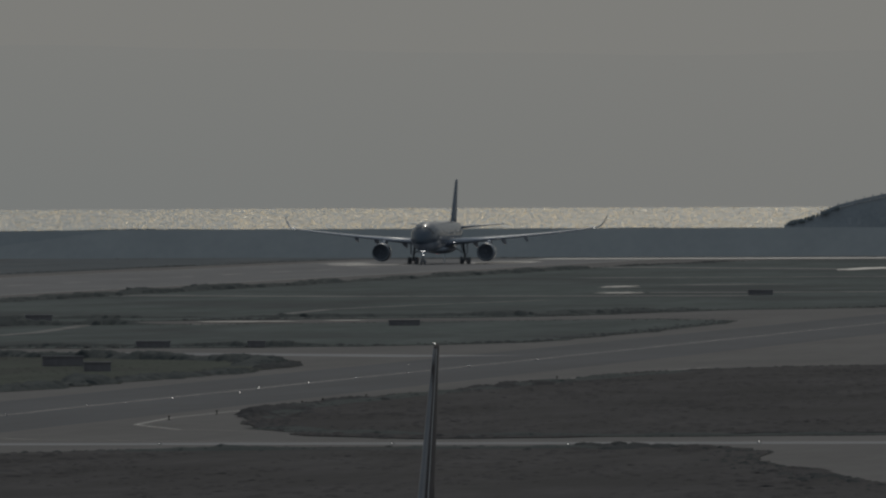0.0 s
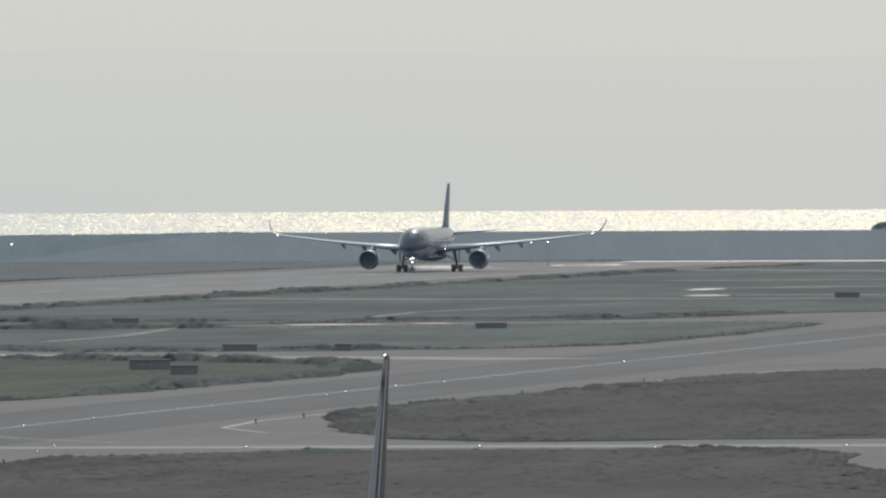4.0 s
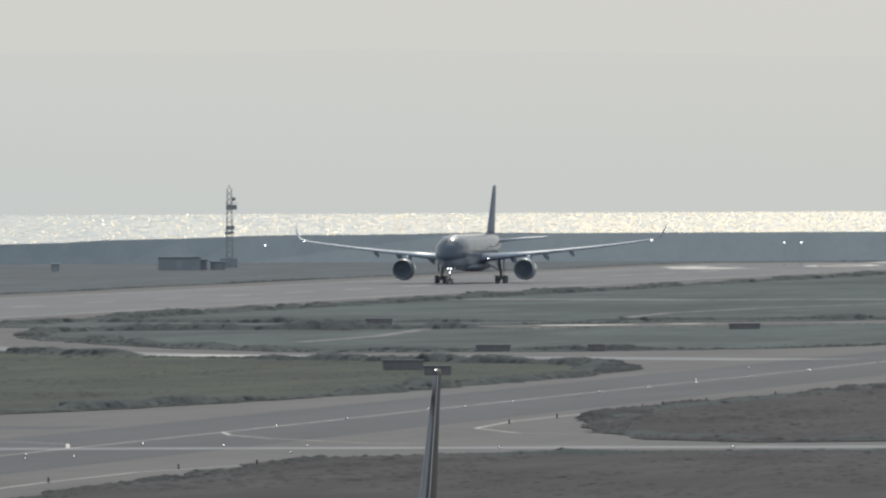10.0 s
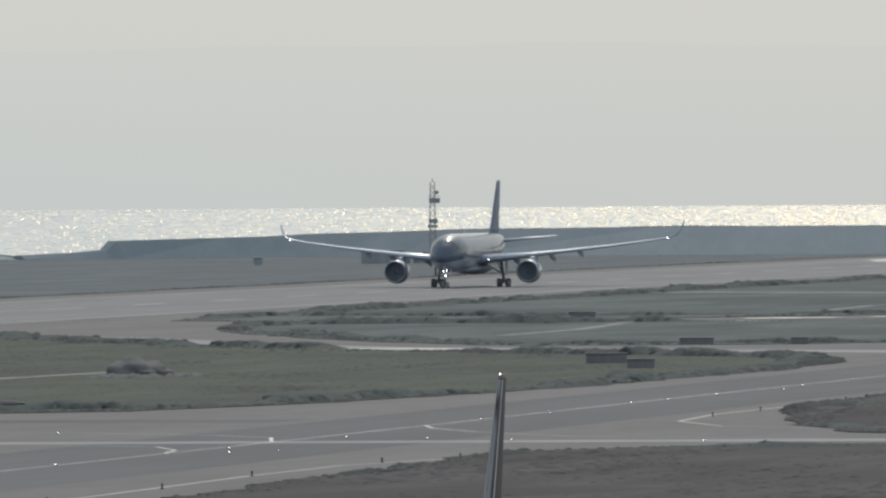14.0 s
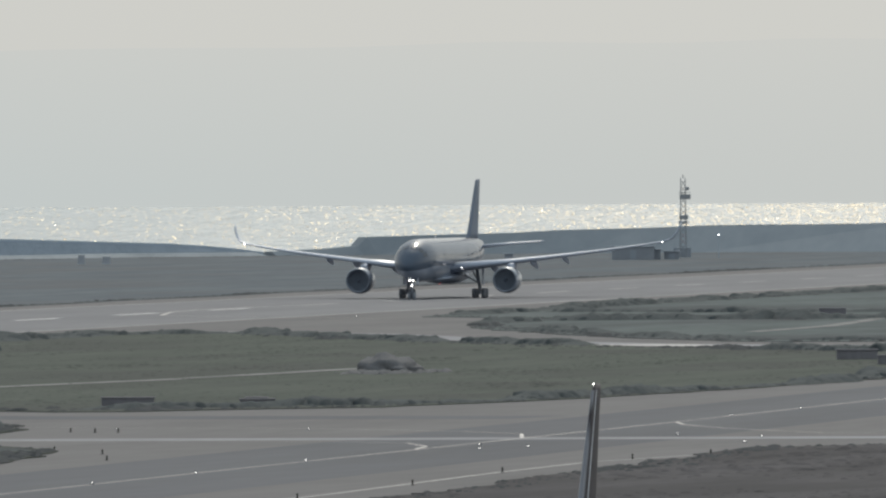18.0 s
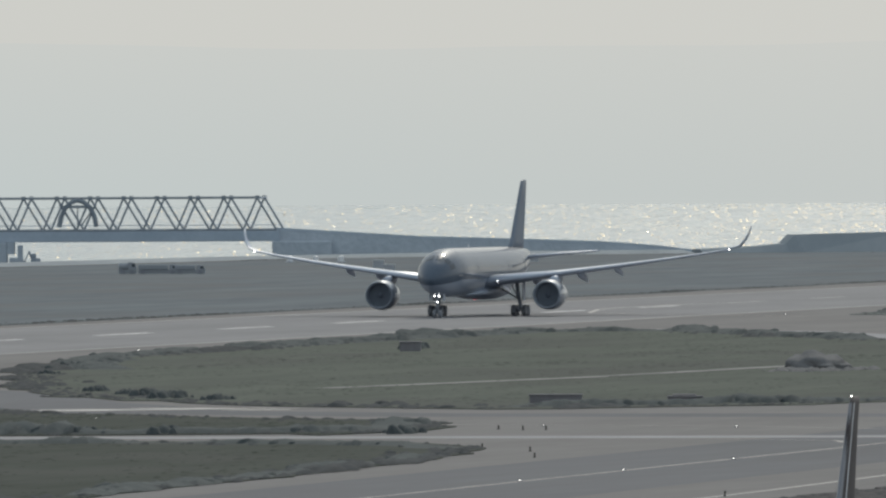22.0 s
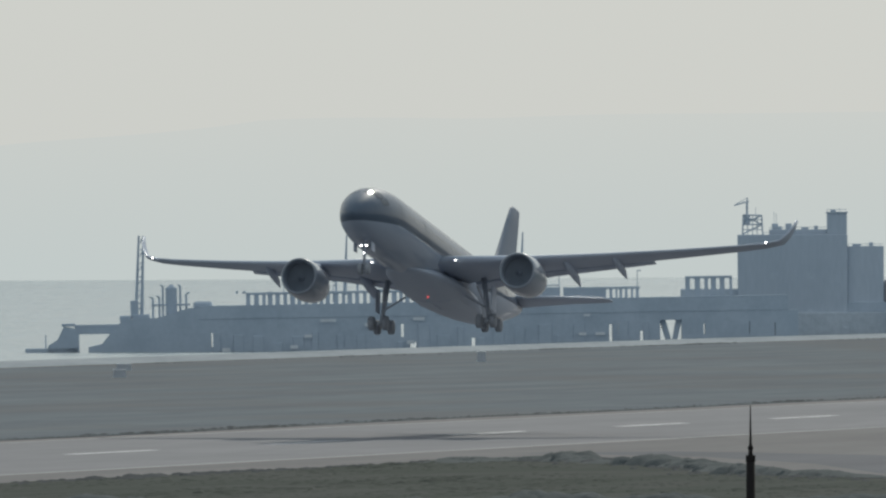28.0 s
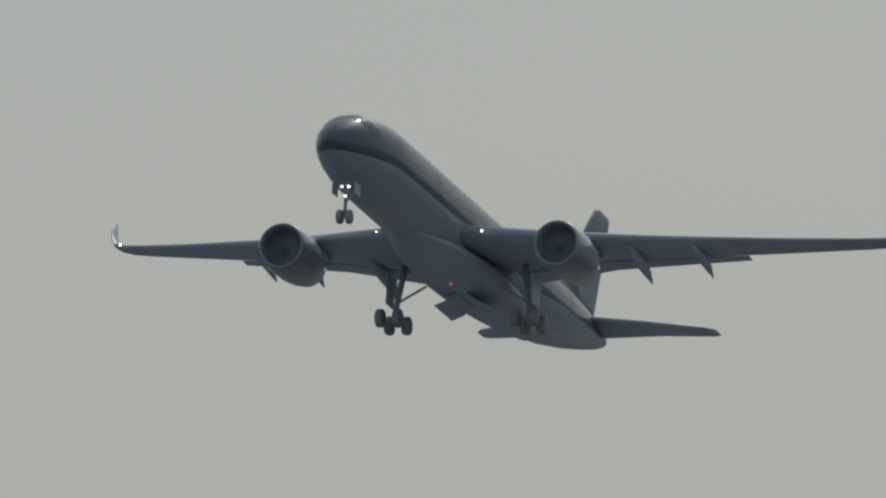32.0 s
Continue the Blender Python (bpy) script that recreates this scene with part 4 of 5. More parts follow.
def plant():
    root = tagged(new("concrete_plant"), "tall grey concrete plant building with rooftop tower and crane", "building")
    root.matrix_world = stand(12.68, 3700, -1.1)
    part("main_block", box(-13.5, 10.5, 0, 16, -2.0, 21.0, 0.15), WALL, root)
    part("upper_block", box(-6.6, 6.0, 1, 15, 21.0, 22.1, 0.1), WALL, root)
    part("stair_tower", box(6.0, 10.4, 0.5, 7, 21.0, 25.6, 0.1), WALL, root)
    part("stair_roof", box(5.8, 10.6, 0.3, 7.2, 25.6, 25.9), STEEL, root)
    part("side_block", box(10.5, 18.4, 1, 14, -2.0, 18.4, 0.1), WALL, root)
    for x in (-11.5, -7.5, -3.5, 0.5, 4.5, 8.5):
        part("pilaster", box(x - 0.45, x + 0.45, -0.10, 0.0, 3.0, 20.6), WALL, root)
    for z in (6.2, 10.4, 14.4):
        part("string_course", box(-13.5, 10.5, -0.06, 0.0, z, z + 0.2), WALL, root)
    for x in (-6.0, -3.0):
        part("roof_vent", box(x, x + 1.4, 3, 5, 22.1, 23.4, 0.1), STEEL, root)
    # lattice frame and crane on the roof
    for a, b in (((-12.4, 2, 21.0), (-12.2, 2, 25.4)), ((-8.0, 2, 21.0), (-8.2, 2, 25.2)), ((-12.4, 6, 21.0), (-12.2, 6, 25.4)), ((-8.0, 6, 21.0), (-8.2, 6, 25.2)),
                 ((-12.4, 2, 23.2), (-8.0, 2, 23.2)), ((-12.2, 2, 25.3), (-8.2, 2, 25.2)), ((-12.4, 2, 21.1), (-8.1, 2, 23.2)), ((-12.3, 2, 25.3), (-8.1, 2, 23.2)), ((-12.3, 2, 23.2), (-8.2, 2, 25.2))):
        part("lattice_bar", beam(a, b, 0.16, sides=6), STEEL, root)
    part("crane_mast", beam((-11.4, 4, 25.2), (-11.4, 4, 28.2), 0.25), STEEL, root)
    part("crane_jib", beam((-14.2, 4, 27.4), (-11.0, 4, 28.3), 0.16), STEEL, root)
    for x, z in ((-9.5, 27.0), (-5.5, 26.0), (-5.0, 25.6), (8.8, 26.8)):
        part("aerial", beam((x, 4, z - 3), (x, 4, z), 0.05, sides=5), STEEL, root)
    # clutter on the roof
    for x in (-11.3, -10.2, -9.2):
        part("lattice_bar", beam((x, 2, 21.0), (x + 0.05, 2, 25.2), 0.10, sides=6), STEEL, root)
    for z in (22.1, 24.3):
        part("lattice_bar", beam((-12.4, 2, z), (-8.1, 2, z), 0.10, sides=6), STEEL, root)
    part("winch_house", box(-12.2, -10.7, 3, 5, 23.2, 25.4, 0.1), STEEL, root)
    part("crane_stay", beam((-14.1, 4, 27.5), (-11.3, 4, 29.0), 0.07, sides=5), STEEL, root)
    part("crane_top", beam((-11.4, 4, 28.1), (-11.3, 4, 29.1), 0.14, sides=6), STEEL, root)
    for x, w, z, h in ((-4.6, 0.8, 22.1, 0.7), (0.4, 1.6, 22.1, 0.5), (3.2, 0.9, 22.1, 0.8), (-1.4, 0.6, 22.1, 0.9), (11.6, 1.8, 18.4, 0.5), (15.2, 0.9, 18.4, 0.8), (6.8, 1.2, 25.9, 0.5)):
        part("roof_box", box(x, x + w, 3, 4.5, z, z + h, 0.08), STEEL, root)
    for x0, x1, z in ((-7.8, -6.7, 21.0), (-6.5, 5.9, 22.1), (10.6, 18.3, 18.4), (6.0, 10.4, 25.9)):
        part("roof_rail", box(x0, x1, 1.1, 1.2, z + 0.42, z + 0.52), STEEL, root)
        for k in range(int((x1 - x0) / 1.4) + 1):
            part("rail_post", box(x0 + 1.4 * k, x0 + 1.4 * k + 0.08, 1.1, 1.2, z, z + 0.45), STEEL, root)
    for x, z in ((-8.5, 3.2), (-2.5, 3.2), (2.6, 3.2), (6.4, 3.2), (-5.5, 11.2), (2.6, 11.2)):
        part("louvre", box(x - 0.9, x + 0.9, -0.04, 0.0, z, z + 1.5), STEEL, root)
    part("silo", beam((19.6, 6, -1), (19.6, 6, 10.6), 1.4, sides=14), RUST, root)
    part("hopper", box(18.5, 25.5, 2, 10, 6.4, 11.0, 0.2), RUST, root, "rusty red hopper")
    part("conveyor_house", box(-26.0, -13.5, 3, 7, 5.4, 9.2, 0.1), STEEL, root)
    return root


plant()


def slots(root, x0, x1, low, high, post=0.85, gap=0.6, name="parapet_post"):
    """A heavy parapet: posts with narrow slots between them under one top beam."""
    part("top_beam", box(x0, x1, -0.4, 0.4, high - 0.5, high, 0.04), JETTY, root)
    x = x0
    k = 0
    while x < x1 - 0.1:
        w = post * (1 + 0.22 * math.sin(k * 2.3))
        part(name, box(x, min(x + w, x1), -0.3, 0.3, low, high - 0.5), JETTY, root)
        x += w + gap * (1 + 0.3 * math.sin(k * 1.7 + 1))
        k += 1


PALE_PANEL = material("pale_panel_paint", (0.55, 0.58, 0.62), (0.66, 0.69, 0.73), 0.7, size=2, fine=0.3)


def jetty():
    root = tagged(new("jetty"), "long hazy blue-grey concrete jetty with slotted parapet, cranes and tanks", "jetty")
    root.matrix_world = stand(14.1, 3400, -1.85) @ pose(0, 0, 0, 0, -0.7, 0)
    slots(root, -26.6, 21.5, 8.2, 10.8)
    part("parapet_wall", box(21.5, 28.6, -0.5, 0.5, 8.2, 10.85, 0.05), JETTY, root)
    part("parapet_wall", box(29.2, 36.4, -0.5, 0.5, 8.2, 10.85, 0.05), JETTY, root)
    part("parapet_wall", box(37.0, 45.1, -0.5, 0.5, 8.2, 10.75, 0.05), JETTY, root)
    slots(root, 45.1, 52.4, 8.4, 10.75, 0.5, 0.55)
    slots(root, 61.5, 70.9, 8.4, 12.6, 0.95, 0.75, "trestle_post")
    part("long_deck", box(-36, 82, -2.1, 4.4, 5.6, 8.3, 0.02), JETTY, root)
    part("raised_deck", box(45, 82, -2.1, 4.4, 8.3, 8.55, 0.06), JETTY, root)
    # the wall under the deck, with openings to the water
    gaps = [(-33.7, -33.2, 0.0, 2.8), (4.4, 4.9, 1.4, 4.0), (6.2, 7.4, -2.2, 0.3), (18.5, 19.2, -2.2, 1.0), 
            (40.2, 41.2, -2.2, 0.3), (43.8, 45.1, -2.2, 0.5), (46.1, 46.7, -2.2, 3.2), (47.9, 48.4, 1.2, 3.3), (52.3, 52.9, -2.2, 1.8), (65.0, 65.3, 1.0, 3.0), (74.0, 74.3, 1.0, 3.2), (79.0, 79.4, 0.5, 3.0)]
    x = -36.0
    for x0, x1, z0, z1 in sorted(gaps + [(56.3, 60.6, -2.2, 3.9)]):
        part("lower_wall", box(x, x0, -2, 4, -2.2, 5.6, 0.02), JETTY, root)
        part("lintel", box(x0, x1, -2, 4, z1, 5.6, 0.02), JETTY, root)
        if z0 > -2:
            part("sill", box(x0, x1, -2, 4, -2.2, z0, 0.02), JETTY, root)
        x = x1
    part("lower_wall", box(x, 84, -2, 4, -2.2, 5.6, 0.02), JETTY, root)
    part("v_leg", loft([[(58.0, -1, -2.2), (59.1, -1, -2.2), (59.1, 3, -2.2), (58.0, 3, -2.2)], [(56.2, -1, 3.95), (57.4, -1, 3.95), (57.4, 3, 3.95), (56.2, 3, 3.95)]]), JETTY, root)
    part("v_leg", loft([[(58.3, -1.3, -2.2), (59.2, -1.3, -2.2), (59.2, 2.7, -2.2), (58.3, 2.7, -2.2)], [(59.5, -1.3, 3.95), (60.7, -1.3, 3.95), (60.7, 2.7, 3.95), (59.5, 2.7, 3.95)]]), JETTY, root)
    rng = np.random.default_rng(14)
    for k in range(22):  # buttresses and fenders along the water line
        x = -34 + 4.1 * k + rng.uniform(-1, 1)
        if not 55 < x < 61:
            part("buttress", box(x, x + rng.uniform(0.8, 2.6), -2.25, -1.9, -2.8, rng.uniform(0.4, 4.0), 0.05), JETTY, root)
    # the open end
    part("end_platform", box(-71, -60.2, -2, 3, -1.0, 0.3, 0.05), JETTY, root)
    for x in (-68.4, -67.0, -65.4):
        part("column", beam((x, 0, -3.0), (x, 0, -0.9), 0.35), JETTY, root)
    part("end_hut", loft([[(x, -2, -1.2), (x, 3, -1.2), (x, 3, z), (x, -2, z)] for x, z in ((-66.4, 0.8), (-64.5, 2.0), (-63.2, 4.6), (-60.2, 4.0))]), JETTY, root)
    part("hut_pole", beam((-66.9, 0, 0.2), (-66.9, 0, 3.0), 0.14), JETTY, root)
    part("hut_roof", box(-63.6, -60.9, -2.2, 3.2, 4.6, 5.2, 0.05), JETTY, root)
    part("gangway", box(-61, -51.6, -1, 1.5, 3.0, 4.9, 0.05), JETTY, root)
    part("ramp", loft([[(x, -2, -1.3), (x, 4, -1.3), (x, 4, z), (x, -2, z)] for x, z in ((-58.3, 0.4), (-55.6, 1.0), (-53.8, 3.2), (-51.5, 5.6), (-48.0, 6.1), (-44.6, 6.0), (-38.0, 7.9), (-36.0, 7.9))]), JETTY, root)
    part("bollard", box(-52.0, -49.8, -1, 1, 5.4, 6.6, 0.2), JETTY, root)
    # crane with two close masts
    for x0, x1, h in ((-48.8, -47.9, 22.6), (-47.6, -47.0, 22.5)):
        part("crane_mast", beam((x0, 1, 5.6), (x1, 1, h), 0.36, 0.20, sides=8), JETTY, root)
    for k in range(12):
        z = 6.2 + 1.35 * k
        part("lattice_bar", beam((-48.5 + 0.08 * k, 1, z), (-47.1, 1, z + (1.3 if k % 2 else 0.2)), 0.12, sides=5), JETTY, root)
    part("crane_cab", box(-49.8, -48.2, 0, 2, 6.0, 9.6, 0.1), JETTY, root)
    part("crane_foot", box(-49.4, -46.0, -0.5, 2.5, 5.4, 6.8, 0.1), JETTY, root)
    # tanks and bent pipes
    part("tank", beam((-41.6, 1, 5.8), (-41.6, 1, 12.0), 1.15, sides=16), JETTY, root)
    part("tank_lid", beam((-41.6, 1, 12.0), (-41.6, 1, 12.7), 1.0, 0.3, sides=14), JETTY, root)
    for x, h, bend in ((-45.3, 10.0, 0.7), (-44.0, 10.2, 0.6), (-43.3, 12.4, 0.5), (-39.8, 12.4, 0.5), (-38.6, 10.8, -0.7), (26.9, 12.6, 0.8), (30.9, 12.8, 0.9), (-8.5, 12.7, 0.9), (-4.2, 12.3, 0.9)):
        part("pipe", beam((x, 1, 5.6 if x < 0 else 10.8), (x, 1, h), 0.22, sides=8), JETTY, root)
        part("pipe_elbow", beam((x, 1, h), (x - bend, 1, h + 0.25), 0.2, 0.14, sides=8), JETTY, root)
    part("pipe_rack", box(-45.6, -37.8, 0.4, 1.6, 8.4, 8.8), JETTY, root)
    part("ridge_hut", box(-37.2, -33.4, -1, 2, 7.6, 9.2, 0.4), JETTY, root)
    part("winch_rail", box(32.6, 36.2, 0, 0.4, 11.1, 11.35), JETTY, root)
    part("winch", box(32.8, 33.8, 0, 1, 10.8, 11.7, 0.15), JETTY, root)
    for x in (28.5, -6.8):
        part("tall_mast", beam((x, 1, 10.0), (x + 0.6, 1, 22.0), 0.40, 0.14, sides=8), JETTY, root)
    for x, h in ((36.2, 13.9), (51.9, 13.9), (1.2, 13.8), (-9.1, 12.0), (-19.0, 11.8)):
        part("lamp_post", beam((x, 0, 8.6), (x, 0, h), 0.13, 0.08, sides=6), JETTY, root)
        part("lamp_head", box(x - 0.1, x + 0.8, -0.1, 0.1, h - 0.1, h + 0.1), JETTY, root)
    for k in range(26):  # boxes and gear on the parapet
        x = rng.uniform(-29, 44)
        part("deck_box", box(x, x + rng.uniform(0.3, 1.3), -0.3, 0.3, 10.6, 10.8 + rng.uniform(0.0, 0.4), 0.05), JETTY, root)
    for x, w, z, h in ((6.8, 2.3, 4.7, 0.6), (5.5, 1.5, 0.0, 0.7), (-17.9, 1.6, -0.6, 0.7), (-31.5, 1.6, -1.0, 0.8), (40.0, 1.5, 1.1, 0.6), (43.3, 1.9, 1.1, 0.6), (-11.8, 3.2, 4.7, 0.5), (-2.8, 1.0, 3.6, 0.7), (22.0, 0.8, 3.4, 0.5), (41.0, 1.3, 4.9, 0.5), (-15.0, 1.6, 1.6, 0.6)):
        part("pale_panel", box(x, x + w, -2.75, -2.66, z, z + h), PALE_PANEL, root)
    return root


jetty()


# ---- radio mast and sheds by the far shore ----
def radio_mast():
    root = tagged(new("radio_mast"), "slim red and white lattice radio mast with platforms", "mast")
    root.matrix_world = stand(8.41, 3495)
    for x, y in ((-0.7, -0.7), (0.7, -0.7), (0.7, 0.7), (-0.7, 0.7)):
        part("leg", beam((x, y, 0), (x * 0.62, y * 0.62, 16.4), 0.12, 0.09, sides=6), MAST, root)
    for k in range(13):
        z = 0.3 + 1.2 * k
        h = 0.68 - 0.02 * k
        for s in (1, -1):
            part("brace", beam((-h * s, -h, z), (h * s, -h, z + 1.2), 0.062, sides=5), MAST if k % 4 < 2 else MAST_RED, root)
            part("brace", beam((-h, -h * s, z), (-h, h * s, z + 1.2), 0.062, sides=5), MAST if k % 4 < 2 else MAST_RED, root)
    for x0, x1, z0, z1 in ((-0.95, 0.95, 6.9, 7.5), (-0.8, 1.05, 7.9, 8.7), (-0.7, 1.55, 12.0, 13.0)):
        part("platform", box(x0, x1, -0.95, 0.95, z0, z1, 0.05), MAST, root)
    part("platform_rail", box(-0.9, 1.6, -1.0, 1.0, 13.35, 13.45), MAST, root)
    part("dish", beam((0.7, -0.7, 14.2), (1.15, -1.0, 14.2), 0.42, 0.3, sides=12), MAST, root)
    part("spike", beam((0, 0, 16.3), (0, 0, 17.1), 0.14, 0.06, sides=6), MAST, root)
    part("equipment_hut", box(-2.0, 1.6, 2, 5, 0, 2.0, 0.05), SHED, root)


# Shed, truck and mast paints are lifted, the far haze put into them.
HAZED_DARK = material("hazed_dark_paint", (0.275, 0.302, 0.338), (0.320, 0.348, 0.384), 0.85, size=2, fine=0.3, spec=0.1)
MAST = material("hazed_mast_steel", (0.255, 0.275, 0.300), (0.325, 0.346, 0.370), 0.7, size=2, fine=0.3)
MAST_RED = material("hazed_red_mast_paint", (0.300, 0.245, 0.250), (0.360, 0.290, 0.290), 0.7, size=2, fine=0.3)
radio_mast()


def shed(turn, distance, width, height, depth=6, label="low dark equipment shed in the far field", mat=HAZED_DARK, z=0.0):
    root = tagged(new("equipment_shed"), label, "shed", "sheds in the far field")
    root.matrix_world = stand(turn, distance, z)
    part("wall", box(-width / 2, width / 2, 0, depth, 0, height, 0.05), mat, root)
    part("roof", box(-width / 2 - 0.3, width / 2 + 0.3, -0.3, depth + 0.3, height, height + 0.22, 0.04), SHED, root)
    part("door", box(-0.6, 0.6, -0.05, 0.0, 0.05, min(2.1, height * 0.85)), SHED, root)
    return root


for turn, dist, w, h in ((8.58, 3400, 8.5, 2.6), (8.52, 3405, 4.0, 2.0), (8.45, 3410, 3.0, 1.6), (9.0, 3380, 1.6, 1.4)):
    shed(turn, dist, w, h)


def service_truck(x, y, length, tall, tank, label):
    root = tagged(new("service_truck"), label, "truck", "service trucks in the far field")
    root.matrix_world = pose(x, y, 0.06, 0, 0, 12)
    half = length / 2
    part("chassis", box(-half, half, -0.9, 0.9, 0.12, 0.8), HAZED_DARK, root)
    if tank:
        part("tank", loft([[(px, 0.95 * math.sin(a) * w, tall * 0.62 + 0.75 * math.cos(a) * w) for a in np.linspace(0, 2 * math.pi, 13)[:-1]] for px, w in ((-half, 0.75), (-half + 0.2, 1.0), (half - 1.6, 1.0), (half - 1.4, 0.75))]), HAZED_DARK, root, smooth=True)
    else:
        part("cargo_bed", box(-half, half - 1.7, -1.1, 1.1, 0.8, tall, 0.08), HAZED_DARK, root)
    part("cab", loft([[(px, -1.0, 0.8), (px, 1.0, 0.8), (px, 0.95, z), (px, -0.95, z)] for px, z in ((half - 1.5, tall * 1.02), (half - 0.5, tall * 0.98), (half, tall * 0.6))]), HAZED_DARK, root)
    part("windscreen", box(half - 0.9, half - 0.3, -1.01, -0.97, tall * 0.62, tall * 0.88), GLASS, root)
    for px in (-half + 0.8, half - 0.9):
        for py in (-0.85, 0.85):
            part("wheel", beam((px, py - 0.15, 0.42), (px, py + 0.15, 0.42), 0.42, sides=12), RUBBER, root, "dark tyre")


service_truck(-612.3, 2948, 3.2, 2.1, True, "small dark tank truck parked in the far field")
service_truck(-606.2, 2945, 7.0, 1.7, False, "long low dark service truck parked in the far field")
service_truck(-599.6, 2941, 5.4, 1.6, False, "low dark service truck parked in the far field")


# ---- near things ----
def lightning_rod():
    root = tagged(new("lightning_rod_pole"), "dark steel pole with a slender lightning rod on top", "pole")
    root.matrix_world = pose(-88.95, 390, 0)
    part("pole", beam((0, 0, 0), (0, 0, 13.42), 0.16, 0.105, sides=16), POLE, root, smooth=True)
    part("collar", beam((0, 0, 13.3), (0, 0, 13.45), 0.115, sides=14), POLE, root)
    part("neck", beam((0, 0, 13.42), (0, 0, 13.72), 0.06, 0.035, sides=10), POLE, root)
    part("insulator", ball((0, 0, 13.62), 0.07, rings=5), POLE, root)
    part("rod", beam((0, 0, 13.7), (0, 0, 14.62), 0.032, 0.012, sides=8), POLE, root)


lightning_rod()


# ---- lines, roads and wet patches on the airfield ----
def line(name, points, half, mat, label, z=0.02, category="marking"):
    return ribbon(name, [(p.x, p.y) for p in [Vector(q) for q in points]], half, z, mat, label, category)


TRACK = material("gravel_track", (0.190, 0.190, 0.192), (0.290, 0.288, 0.288), 0.9, size=8, fine=1, spec=0.1)
patchy(TRACK, (0.105, 0.112, 0.110), 5, 0.9)
line("taxiway_line", [(-180.5, 700), (-181, 1050), (-181, 1230), (-181.5, 1320), (-181, 2300)], 0.11, YELLOW, "faded yellow taxiway centre line")
line("taxiway_line", [(-181.3, 1150), (-184, 1167), (-190, 1179), (-203, 1194), (-225, 1204), (-345, 1215)], 0.13, YELLOW, "faded yellow turn-off line")
line("taxiway_line", [(-181.2, 1104), (-182.4, 1116), (-186, 1130), (-195, 1140), (-225, 1144), (-345, 1146)], 0.13, YELLOW, "faded yellow turn-off line")
line("taxiway_line", [(-181, 1220), (-178.5, 1207), (-173, 1190), (-163, 1168), (-145, 1154), (-20, 1148)], 0.13, YELLOW, "faded yellow turn-off line")
line("taxiway_edge_line", [(-161, 700), (-161.3, 955), (-162.2, 1020), (-161.9, 1055), (-158, 1085), (-150, 1112), (-137, 1126)], 0.2, WORN_HAZED, "worn white taxiway edge line")
line("taxiway_edge_line", [(-150, 1203), (-158, 1211), (-164.5, 1236), (-166.3, 1270), (-165.5, 1340), (-163, 1400), (-161, 1520), (-157, 1590)], 0.2, WORN_HAZED, "worn white taxiway edge line")
line("runway_turn_line", [(-389.5, 2300), (-392, 2260), (-392.5, 2215), (-390, 2180), (-383, 2134), (-370, 2105), (-345, 2075)], 0.25, YELLOW, "yellow turn-off line on the runway", z=0.03)
line("service_road", [(-274, 1400), (-270, 1428), (-264, 1470), (-261, 1520), (-259, 1552)], 1.2, TRACK, "pale gravel service road across the grass", z=0.10, category="road")
line("service_road", [(-326, 2046), (-290, 2055), (-276, 2074), (-242, 2100), (-203, 2130)], 1.6, TRACK, "pale gravel service road across the grass", z=0.10, category="road")
line("service_road", [(-270, 1880), (-270.5, 1945), (-276, 2022), (-280, 2062)], 1.0, TRACK, "pale gravel service road across the grass", z=0.10, category="road")
line("service_road", [(-264, 2140), (-272, 2186), (-275, 2264), (-271, 2335), (-262, 2420)], 1.0, TRACK, "pale gravel service road across the grass", z=0.10, category="road")
for pts in ([(-343, 2535), (-300, 2500), (-240, 2490)], [(-343, 3250), (-280, 3152), (-206, 3120)], [(-310, 2916), (-260, 2934), (-205, 2940)], [(-275, 2724), (-262, 2752)], [(-262, 2560), (-206, 2567)]):
    line("service_road", pts, 8.0, TRACK, "pale gravel lane across the long grass field", z=0.10, category="road")


SHEEN = material("wet_concrete", (0.235, 0.240, 0.250), (0.320, 0.325, 0.335), 0.6, size=20, fine=3, stretch=(1, 0.3, 1), spec=0.3)
line("perimeter_road", [(-388, 3556), (-150, 3552), (150, 3550)], 26.0, SHEEN, "pale wet perimeter road in front of the seawall bank", z=0.11, category="road")


def puddle(x, y, length, width, turn, z=0.115):
    rng = np.random.default_rng(int(abs(x * 7 + y)))
    pts = []
    for k in range(22):
        a = 2 * math.pi * k / 22
        r = 1 + 0.25 * rng.normal() * 0.5
        pts.append((math.cos(a) * length / 2 * r, math.sin(a) * width / 2 * r, 0))
    ob = thing("puddle", faces(pts, [range(22)]), PUDDLE, "shallow puddle reflecting the bright sky", "puddle", "puddles on the airfield")
    ob.matrix_world = pose(x, y, z, 0, 0, turn)


